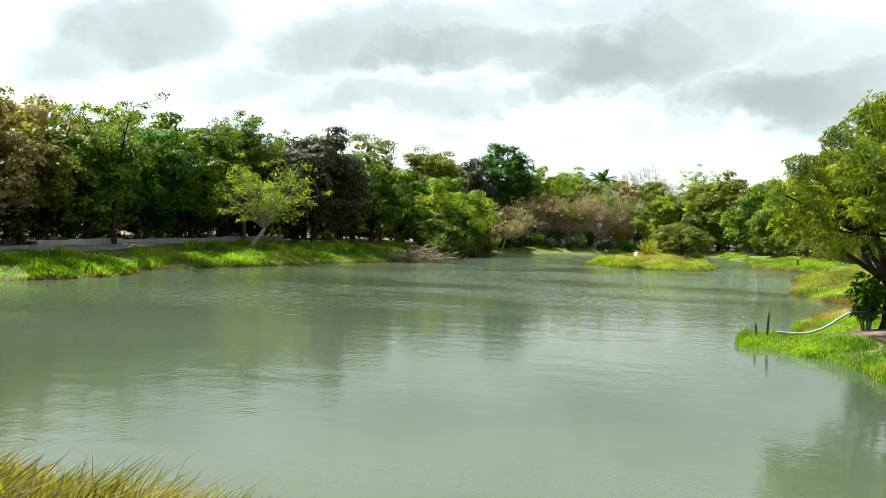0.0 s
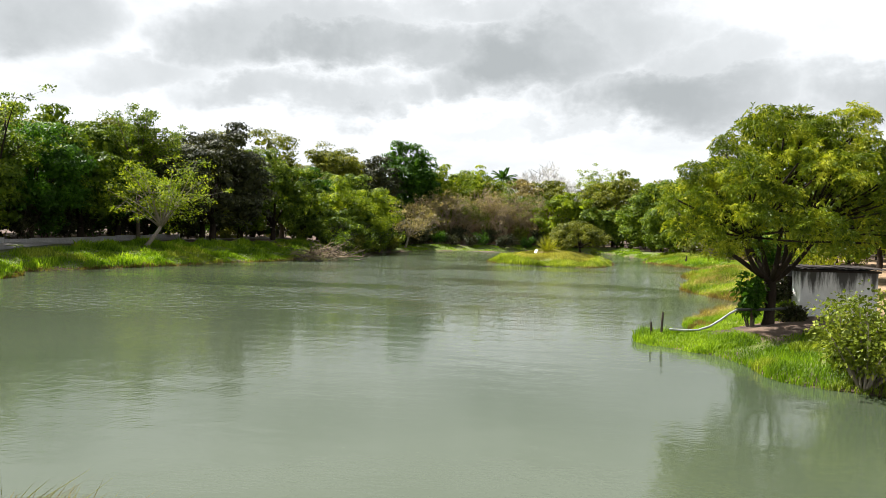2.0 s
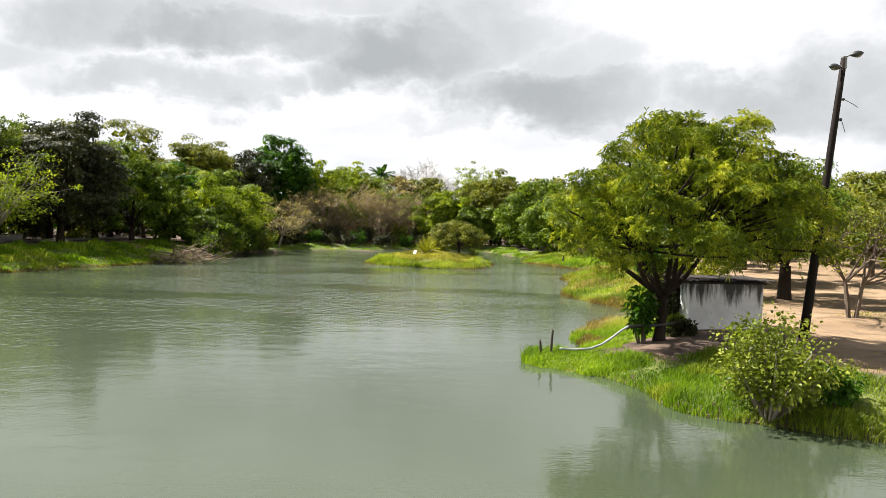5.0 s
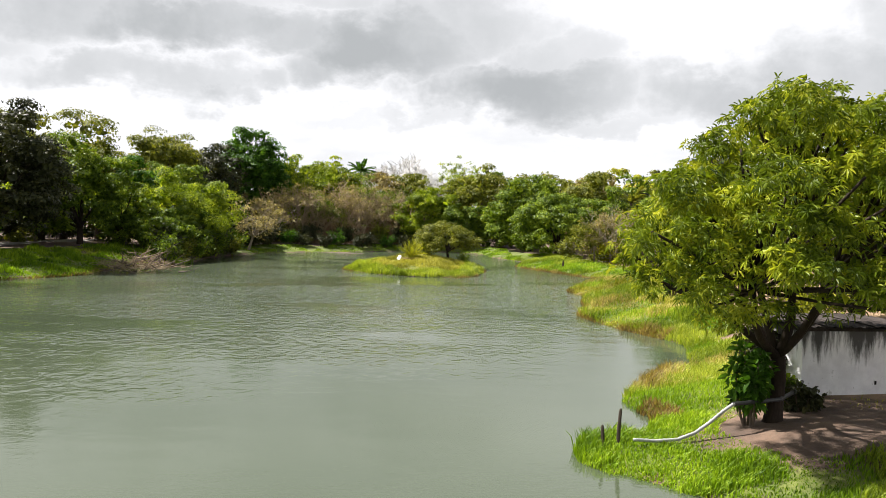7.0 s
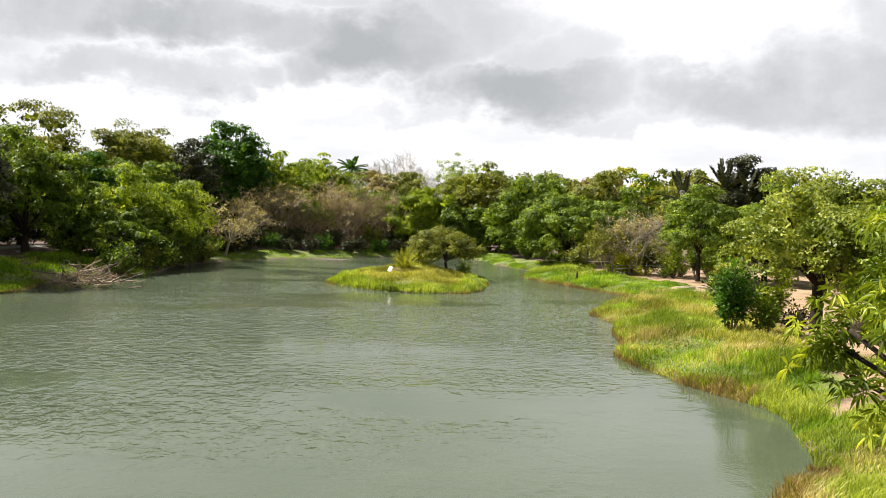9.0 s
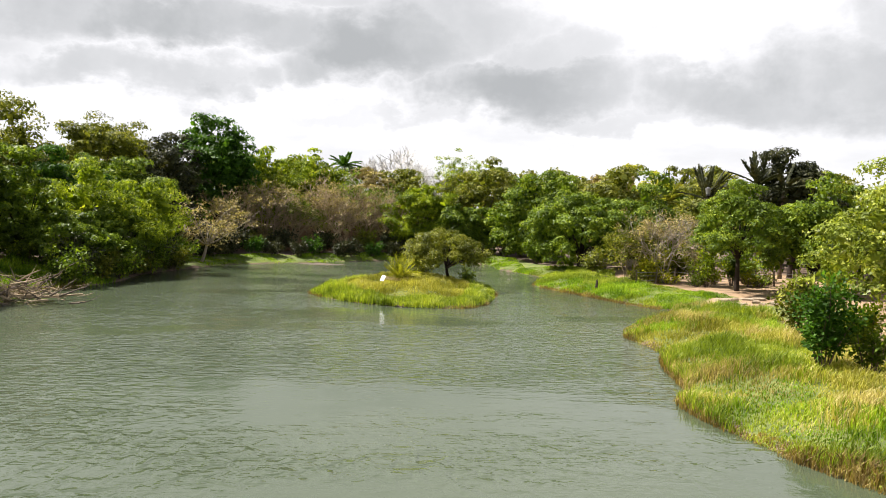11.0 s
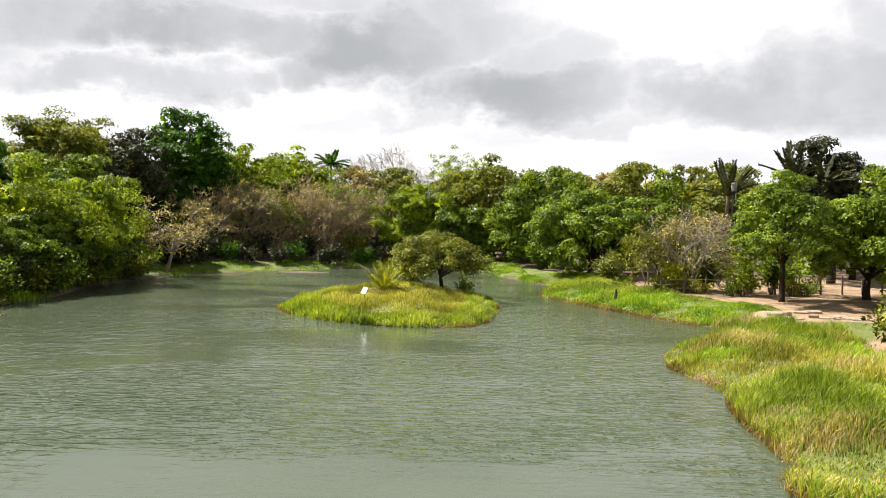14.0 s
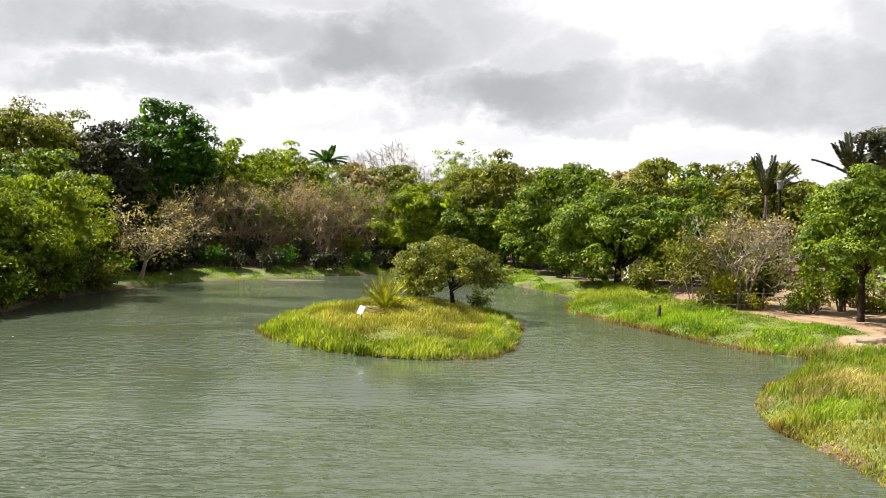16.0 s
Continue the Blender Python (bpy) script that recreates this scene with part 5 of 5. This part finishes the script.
def light_pole(x, y, ground, top, lean_x):
    root = thing("light_pole", (x, y, ground - 0.1), "tall dark leaning wooden light pole with two street lamps", "light pole")
    tall = top - ground + 0.1
    pts = [(lean_x * t, 0.0, tall * t) for t in np.linspace(0, 1, 8)]
    part("pole", Geo().tube(pts, list(np.linspace(0.17, 0.10, 8)), 10), CREOSOTE, root, smooth=True)
    tip = Vector(pts[-1])
    for side, drop, reach, tilt in ((1, 0.02, 0.40, 0.20), (-1, 0.32, 0.36, 0.05)):
        start = tip - Vector((0, 0, drop))
        end = start + Vector((side * reach * 0.5, -0.10, 0.10 if side > 0 else -0.03))
        arm = part("lamp_arm", Geo().tube([tuple(start), tuple((start + end) / 2 + Vector((0, 0, 0.03))), tuple(end)], [0.03, 0.028, 0.028], 8), STEEL, root)
        head, n = Geo(), 7
        way = Vector((side, -0.15, tilt)).normalized()
        pts2 = [tuple(end + way * (0.44 * i / (n - 1) - 0.04)) for i in range(n)]
        head.tube(pts2, [0.03, 0.075, 0.105, 0.115, 0.105, 0.075, 0.02], 8)
        part("lamp_head", head, LAMP_DARK, arm, smooth=True)
        lens = Geo()
        pts3 = [tuple(Vector(p) - Vector((0, 0, 0.045))) for p in pts2[2:6]]
        lens.tube(pts3, [0.06, 0.085, 0.085, 0.05], 8)
        part("lamp_glass", lens, GLASS_LAMP, arm, smooth=True)
    part("clamp", Geo().tube([tuple(tip - Vector((0, 0, 0.36))), tuple(tip + Vector((0, 0, 0.04)))], [0.105, 0.10], 10), STEEL, root)
    for z, r in ((tall - 1.45, 0.05), (tall - 2.15, 0.06)):
        f = z / tall
        at = Vector((lean_x * f + 0.17, -0.02, z))
        part("insulator", Geo().tube([tuple(at - Vector((0.10, 0, 0))), tuple(at), tuple(at + Vector((0.05, 0, 0.02)))], [0.02, r, 0.03], 8), LAMP_DARK, root)
    wire, wire_low = Geo(), Geo()
    wire.tube([(lean_x * (tall - 1.45) / tall + 0.2, -0.03, tall - 1.45), (lean_x + 0.38, -0.05, tall - 1.62), (lean_x + 0.52, -0.05, tall - 1.72)], [0.01] * 3, 4)
    wire_low.tube([(lean_x * (tall - 2.15) / tall + 0.2, -0.03, tall - 2.15), (lean_x + 0.12, -0.06, tall - 2.6)], [0.01] * 2, 4)
    part("loose_wire", wire, PIPE_BLACK, root)
    part("loose_wire", wire_low, PIPE_BLACK, root)
    return root


light_pole(12.72, 14.6, 0.75, 10.75, 1.0)


def suction_hose():
    root = thing("suction_hose", (4.0, 12.9, 0.42), "pale ribbed suction hose running from the tree to the water", "hose")
    way = [Vector(p) for p in ((0, 0, 0.08), (0.5, 0.02, 0.06), (1.0, 0.05, 0.10), (1.4, 0.12, 0.24), (1.75, 0.22, 0.46), (2.1, 0.32, 0.72), (2.35, 0.4, 0.86))]
    pts, radii = [], []
    for i in range(len(way) - 1):
        for s in range(8):
            pts.append(tuple(way[i].lerp(way[i + 1], s / 8)))
            radii.append(0.042 if s % 2 else 0.035)
    pts.append(tuple(way[-1]))
    radii.append(0.038)
    part("hose", Geo().tube(pts, radii, 8), HOSE, root, smooth=True)
    part("pipe", Geo().tube([(2.3, 0.4, 0.85), (3.6, 0.9, 0.88), (4.6, 2.2, 0.85), (5.4, 3.7, 0.82)], [0.05] * 4, 8), PIPE_BLACK, root, "black pipe into the pump house")
    return root


suction_hose()


def stake(x, y, tall, lean, label):
    geo = Geo().tube([(0, 0, -0.3), (lean * 0.5, 0, tall * 0.5), (lean, 0.02, tall - 0.06), (lean * 1.05, 0.02, tall)], [0.045, 0.042, 0.038, 0.02], 7)
    solo("stake", geo, STAKE, label, "stake", (x, y, max(0.1, height(x, y))), "stakes in the reeds")


stake(3.75, 13.35, 0.80, 0.05, "weathered wooden stake standing in the reeds")
stake(3.40, 13.25, 0.52, -0.02, "short weathered stake standing in the reeds")


def old_stump(x, y):
    geo = Geo().tube([(0, 0, -0.2), (0.02, 0, 0.3), (0.06, 0, 0.62), (0.04, 0.02, 0.78), (0.12, 0.02, 0.86)], [0.15, 0.11, 0.09, 0.06, 0.02], 8)
    solo("tree_stump", geo, STAKE, "dark broken tree stump in the lush grass", "stump", (x, y, height(x, y)), smooth=True)


old_stump(11.4, 76.6)


# ---- fence and lantern behind the right bank ----
def wire_fence():
    root = thing("wire_fence", (15.0, 78.0, height(15, 78)), "low wire fence on rough wooden posts", "fence")
    rng = np.random.default_rng(301)
    heads = []
    for i in range(15):
        fx, fy = 15.0 + 1.65 * i, 78.0 + 0.35 * math.sin(i * 0.7) + 0.12 * i
        z = height(fx, fy) - height(15, 78)
        tall = rng.uniform(1.05, 1.35)
        lean = rng.uniform(-0.06, 0.06)
        at = Vector((fx - 15.0, fy - 78.0, z))
        geo = Geo().tube([(0, 0, -0.3), (lean, 0, tall * 0.6), (lean * 1.6, 0.01, tall)], [0.075, 0.065, 0.055], 6)
        ob = part("post", geo, FENCE_WOOD, root)
        ob.location = at
        heads.append(at)
    for up in (0.35, 0.7, 1.0):
        part("wire", Geo().tube([tuple(p + Vector((0, -0.05, up))) for p in heads], [0.012] * len(heads), 4), STEEL, root)
    return root


wire_fence()


def lantern_post(x, y, top):
    z = height(x, y)
    root = thing("lantern_post", (x, y, z - 0.1), "dark lantern post with a grey glass lantern behind the trees", "street lamp")
    tall = top - z
    part("pole", Geo().tube([(0, 0, 0), (0, 0, tall - 0.9)], [0.14, 0.11], 8), CREOSOTE, root)
    part("bracket", Geo().tube([(0, 0, tall - 0.95), (0, 0, tall - 0.8)], [0.2, 0.24], 8), LAMP_DARK, root)
    part("lantern", Geo().tube([(0, 0, tall - 0.8), (0, 0, tall - 0.2)], [0.2, 0.3], 8), GLASS_LAMP, root, "dull grey glass lantern")
    part("cap", Geo().tube([(0, 0, tall - 0.2), (0, 0, tall - 0.08), (0, 0, tall)], [0.34, 0.2, 0.03], 8), LAMP_DARK, root)
    return root


lantern_post(26.6, 96, 10.0)


def rubble():
    """Pale slabs of broken stone where the bank is bare."""
    rng = np.random.default_rng(311)
    for i in range(16):
        x, y = 17.6 + rng.random() * 5.5, 64.8 + rng.random() * 4.2
        geo = Geo()
        s = rng.uniform(0.25, 0.7)
        ring = [(math.cos(a) * s * rng.uniform(0.7, 1.1), math.sin(a) * s * 0.7 * rng.uniform(0.7, 1.1)) for a in np.linspace(0, 6.283, 8)[:-1]]
        hgt = rng.uniform(0.08, 0.22)
        v = [(a, b, -0.1) for a, b in ring] + [(a * 0.95, b * 0.95, hgt * 0.7) for a, b in ring] + [(a * 0.7, b * 0.7, hgt) for a, b in ring]
        n = len(ring)
        f = [(j, (j + 1) % n, n + (j + 1) % n, n + j) for j in range(n)] + [(n + j, n + (j + 1) % n, 2 * n + (j + 1) % n, 2 * n + j) for j in range(n)] + [tuple(range(2 * n, 3 * n))]
        geo.add(v, f)
        solo("stone", geo, STONE, "pale flat stone on the bare bank", "stone", (x, y, height(x, y)), "stones on the bare bank")


rubble()


# ---- road and low wall on the left bank ----
def road_and_wall():
    geo = Geo()
    ys = np.linspace(-10, 92, 60)
    v, f = [], []
    for yy in ys:
        for xx in (-45.4, -42.6):
            v.append((xx, yy, height(xx, yy) + 0.10))
    for i in range(len(ys) - 1):
        f.append((2 * i, 2 * i + 1, 2 * i + 3, 2 * i + 2))
    solo("road", geo.add(v, f), ROAD, "narrow dusty road along the left bank", "road", kind="structure")
    wall = thing("low_wall", (-46.6, 36, 0), "low weathered concrete wall along the road", "wall", kind="structure")
    for i in range(12):
        yy = 30.0 + 3.0 * i - 36
        geo = Geo().box((0, yy + 1.5, height(-46.6, yy + 37.5) + 0.24), (0.2, 2.97, 0.50 + 0.03 * (i % 3)))
        part("panel", geo, CONCRETE, wall)


road_and_wall()


# ---- dead wood and mud at the water ----
def brush_pile(x, y):
    rng = np.random.default_rng(321)
    root = thing("brush_pile", (x, y, 0.0), "heap of dead grey branches lying at the water's edge", "dead branches")
    twigs = Geo()
    for i in range(300):
        a = rng.uniform(0, 6.283)
        p = rng.normal(size=3) * (1.7, 0.9, 0.36) + (0, 0, 0.5)
        big = i < 46
        way = np.array([math.cos(a) * 1.2, math.sin(a) * 0.6, rng.uniform(-0.1, 0.65)])
        geo = Geo() if big else twigs
        end = p + way * (rng.uniform(1.2, 2.2) if big else rng.uniform(0.4, 1.2))
        line = stem(geo, p, end, rng.uniform(0.05, 0.09) if big else rng.uniform(0.015, 0.04), 0.012, rng, 0.08, 3, 5 if big else 3)
        if big:
            for q in line[1:]:
                stem(geo, q, q + unit(way + rng.normal(size=3) * 0.7) * 0.6, 0.03, 0.008, rng, 0.05, 2, 3)
            part("branch", geo, (BARK, TWIG_GREY, BARK)[i % 3], root)
    brush = part("brushwood", twigs, TWIG_GREY, root)
    tagged(brush, kind="stuff")
    log = Geo()
    stem(log, (-1.0, 0.2, 0.2), (1.6, 0.4, 2.0), 0.10, 0.03, rng, -0.1, 5, 7)
    stem(log, (0.2, 0.3, 0.9), (-0.4, 0.5, 2.2), 0.05, 0.015, rng, -0.1, 4, 5)
    stem(log, (0.5, 0.0, 0.3), (4.2, 0.5, 0.55), 0.11, 0.05, rng, 0.02, 5, 7)
    part("log", log, TWIG_GREY, root)
    return root


brush_pile(-27.6, 61.6)


def mud_spit():
    n, v = 28, [(0, 0, 0.14)]
    for i in range(n):
        a = 6.283 * i / n
        k = 1 + 0.18 * math.sin(3 * a + 1) + 0.1 * math.sin(7 * a)
        v.append((math.cos(a) * 3.6 * k, math.sin(a) * 1.3 * k, -0.06))
    solo("mud_spit", Geo().add(v, [(0, 1 + i, 1 + (i + 1) % n) for i in range(n)]), MUD, "low brown mud spit at the far shore", "mud", (-15.8, 104.6, 0.0), kind="structure", smooth=True)


mud_spit()


# ---- far houses half hidden by the trees ----
def far_house(x, y, w, d, h, label):
    z = height(x, y)
    root = thing("house", (x, y, z - 0.2), label, "house")
    part("wall", Geo().box((0, 0, h / 2), (w, d, h)), BLOCKS, root)
    roof = Geo().add([(-w / 2 - 0.5, -d / 2 - 0.5, h), (w / 2 + 0.5, -d / 2 - 0.5, h), (w / 2 + 0.5, d / 2 + 0.5, h), (-w / 2 - 0.5, d / 2 + 0.5, h),
                      (-w / 2 - 0.5, 0, h + 1.4), (w / 2 + 0.5, 0, h + 1.4)], [(0, 1, 5, 4), (2, 3, 4, 5), (1, 2, 5), (3, 0, 4), (3, 2, 1, 0)])
    part("roof", roof, TILES, root)
    for i in (-1, 1):
        part("window", Geo().box((i * w * 0.25, -d / 2 - 0.01, h * 0.55), (0.9, 0.04, 0.9)), PANE, root)
    return root


far_house(19.0, 105.5, 6, 4, 2.6, "pale low house half hidden behind the trees")


leafy_shrub(12.8, 81.2, 1.1, 0.7, LEAF_PALE, "small pale dry shrub in the lush grass", 391, 160, 0.22, 0.5, 6)


def earth_bank():
    """A low bank of red earth that shows between the far thickets."""
    n, v, f = 30, [], []
    for i in range(n):
        t = i / (n - 1)
        cx, cy = -33 + 24 * t, 113.5 + 13 * t
        up = 3.3 + 0.5 * math.sin(i * 1.7) + 0.4 * math.sin(i * 0.6)
        for k, (off, z) in enumerate(((-1.6, 0.2), (-0.7, up * 0.75), (0.0, up), (1.2, up * 1.02), (2.6, 0.2))):
            x, y = cx - off * 0.45, cy + off
            v.append((x, y, height(x, y) + z - 0.3))
    for i in range(n - 1):
        for k in range(4):
            a = i * 5 + k
            f.append((a, a + 5, a + 6, a + 1))
    solo("earth_bank", Geo().add(v, f), SOIL_RED, "low bank of bare red earth behind the far shore", "bank", kind="structure", smooth=True)


earth_bank()


def garden_wall(x, y, w):
    z = height(x, y)
    root = thing("garden_wall", (x, y, z - 0.2), "pale low wall showing through the far thicket", "wall")
    for i in range(4):
        part("panel", Geo().box((w * (i - 1.5) / 4, 0, 1.3 + 0.05 * (i % 2)), (w / 4 - 0.03, 0.2, 2.6)), BLOCKS, root)
    part("coping", Geo().box((0, 0, 2.72), (w + 0.1, 0.3, 0.12)), CONCRETE, root)


garden_wall(-10.5, 131.5, 8.0)

# ---- young tree hanging into the first view ----
mango_tree(-3.4, -16.6, height(-3.4, -16.6), (-3.8, -17.0, 4.6), (1.7, 1.6, 1.4), "young mango tree on the near bank", 331, 150, 0.24, 12,
           limbs=((1.0, 1.2, 2.4), (-0.6, 0.0, 2.4)), trunk_r=0.10, fork_z=1.4, shade=300, name="young_mango_tree", extra=(((-1.02, -13.73, 3.86), (0.17, 0.17, 0.20)), ((-1.10, -13.82, 3.98), (0.16, 0.16, 0.18))))

# ---- grass ----
rng, xy, z, d = scatter(401, (-11.6, 64, 3.4, 84), 210, lambda x, y, d, isle: isle & (d > -0.15))
part_a = d > 1.8
grass("island_grass", "yellow-green grass over the top of the island", GRASS_YELLOW, rng, xy[part_a], z[part_a], 0.36, 0.020)
grass("island_grass", "green grass round the rim of the island", GRASS_GREEN, rng, xy[~part_a], z[~part_a], 0.50, 0.022)
rng, xy, z, d = scatter(402, (4, 33, 18, 67), 215, lambda x, y, d, isle: (~isle) & (d > -0.2) & (d < 7.5) & (np.hypot((x - 20.3) / 3.2, (y - 66.6) / 2.8) > 1))
warm = wobble(xy, 0.16, 2.0) + 0.5 * wobble(xy, 0.5, 8.0) + 0.10 * (d - 3.0) > 0.0
straw = (wobble(xy, 0.30, 31.0) + 0.6 * wobble(xy, 0.9, 32.0) + 0.3 * rng.normal(size=len(xy)) > 0.42)
lush = (wobble(xy, 0.26, 41.0) + 0.5 * wobble(xy, 0.8, 42.0) + 0.25 * rng.normal(size=len(xy)) > 0.45) & ~straw
grass("bank_grass", "tall pale green grass leaning over the water's edge", GRASS_GREEN, rng, xy[~warm & ~straw & ~lush], z[~warm & ~straw & ~lush], 0.60, 0.016)
grass("bank_grass", "patches of lush green grass on the bank", GRASS_LUSH, rng, xy[lush], z[lush], 0.46, 0.016)
grass("bank_grass", "patches of straw-coloured grass on the bank", GRASS_STRAW, rng, xy[straw], z[straw], 0.52, 0.014)
grass("bank_grass", "yellowing grass on the bank", GRASS_YELLOW, rng, xy[warm & ~straw & ~lush], z[warm & ~straw & ~lush], 0.48, 0.016)
rng, xy, z, d = scatter(403, (6, 66, 20, 100), 165, lambda x, y, d, isle: (~isle) & (d > -0.1) & (d < 6.5) & (x > 4) & (np.hypot((x - 20.3) / 3.2, (y - 66.6) / 2.8) > 1))
warm = wobble(xy, 0.2, 2.0) + 0.5 * wobble(xy, 0.6, 3.0) > -0.1
grass("bank_grass", "bright lush grass on the low shore", GRASS_LUSH, rng, xy[~warm], z[~warm], 0.28, 0.022, 0.4, (0.1, -0.05), 1.0)
grass("bank_grass", "yellow-green grass on the low shore", GRASS_GREEN, rng, xy[warm], z[warm], 0.34, 0.022, 0.4, (0.1, -0.05), 1.0)
rng, xy, z, d = scatter(404, (2, 3, 13, 34), 430, lambda x, y, d, isle: (d > -0.25) & (d < 3.2) & (np.hypot((x - 8.9) / 2.7, (y - 13.5) / 2.2) > 1) & (np.hypot(((x - 12.0) * 0.72 + (y - 29.3) * 0.69) / 2.0, ((y - 29.3) * 0.72 - (x - 12.0) * 0.69) / 0.55) > 0.7 + 0.5 * np.sin(7 * x) * np.sin(5 * y)) & ~((x > 8.7) & (y > 15.5) & (y < 19.5)))
lush = (wobble(xy, 0.22, 6.0) + 0.5 * wobble(xy, 0.7, 16.0) > -0.05) & ((xy[:, 1] < 28) | (wobble(xy, 0.3, 7.0) > 0.35))
straw = (wobble(xy, 0.35, 33.0) + 0.5 * wobble(xy, 1.1, 34.0) + 0.25 * rng.normal(size=len(xy)) > 0.50) & (xy[:, 1] > 14.5)
grass("bank_grass", "patches of straw-coloured grass at the water's edge", GRASS_STRAW, rng, xy[straw], z[straw], 0.36, 0.011)
xy, z, lush = xy[~straw], z[~straw], lush[~straw]
grass("bank_grass", "bright lush grass at the water's edge", GRASS_LUSH, rng, xy[lush], z[lush], 0.27, 0.012)
grass("bank_grass", "yellow-green grass at the water's edge", GRASS_GREEN, rng, xy[~lush], z[~lush], 0.34, 0.012)
rng, xy, z, d = scatter(405, (2, 10.8, 6.6, 16), 700, lambda x, y, d, isle: (d > -0.35) & (d < 1.3))
grass("reeds", "dark green reeds round the stakes", GRASS_LUSH, rng, xy, z, 0.40, 0.014)
rng, xy, z, d = scatter(406, (4, 16, 13, 36), 420, lambda x, y, d, isle: (d > -0.4) & (d < 0.35) & (wobble(np.column_stack([x, y]), 0.3, 9.0) > -0.15))
grass("reeds", "rusty dead reeds at the waterline", GRASS_RUST, rng, xy, z, 0.42, 0.016)
rng, xy, z, d = scatter(411, (-12, 36, 17, 90), 300, lambda x, y, d, isle: (d > -0.32) & (d < 0.05) & (wobble(np.column_stack([x, y]), 0.35, 9.0) > -0.4))
grass("reeds", "short rusty reeds standing in the water's edge", GRASS_RUST, rng, xy, z, 0.32, 0.02)
rng, xy, z, d = scatter(412, (-42, 14, -26, 72), 160, lambda x, y, d, isle: (d > -0.3) & (d < 0.15))
grass("reeds", "rusty reeds at the foot of the left bank", GRASS_RUST, rng, xy, z, 0.30, 0.03)
rng, xy, z, d = scatter(407, (-44, 14, -26, 76), 84, lambda x, y, d, isle: (d > -0.2) & (d < 8.5) & (x > -42))
warm = wobble(xy, 0.15, 4.0) + 0.5 * wobble(xy, 0.5, 14.0) > -0.25
grass("bank_grass", "green grass on the left bank", GRASS_GREEN, rng, xy[~warm], z[~warm], 0.34, 0.036, 0.35, (0.1, -0.05), 1.0)
grass("bank_grass", "lush grass on the left bank", GRASS_LUSH, rng, xy[warm], z[warm], 0.42, 0.036, 0.35, (0.1, -0.05), 1.0)
rng, xy, z, d = scatter(408, (-32, 96, 8, 120), 80, lambda x, y, d, isle: (~isle) & (d > -0.2) & (d < 4))
grass("bank_grass", "short green grass at the far shore", GRASS_LUSH, rng, xy, z, 0.16, 0.03, 0.35, (0.1, -0.05), 1.0)
rng, xy, z, d = scatter(409, (-22, -15, 8, -5.0), 400, lambda x, y, d, isle: (d > -0.3) & (d < 3.4 + 0.8 * np.sin(1.1 * x) + 0.5 * np.sin(2.7 * x + y)) & (np.hypot((x + 5.5) / 9.0, (y + 9.5) / 4.5) < 0.8 + 0.2 * np.sin(37 * x + 23 * y)))
brown = rng.random(len(xy)) < 0.45
grass("bank_grass", "long yellow-green grass on the near bank", GRASS_YELLOW, rng, xy[~brown], z[~brown], 0.50, 0.011, 0.5, (0.28, -0.05))
grass("bank_grass", "long dry brown grass on the near bank", GRASS_RUST, rng, xy[brown], z[brown], 0.50, 0.011, 0.5, (0.28, -0.05))
rng, xy, z, d = scatter(410, (7, 3, 26, 62), 45, lambda x, y, d, isle: (d > 2.6) & (d < 12) & (wobble(np.column_stack([x, y]), 0.35, 4.0) > -0.2 + 0.08 * (d - 5)))
grass("dry_grass", "thin dry grass on bare earth", GRASS_YELLOW, rng, xy, z, 0.13, 0.010)
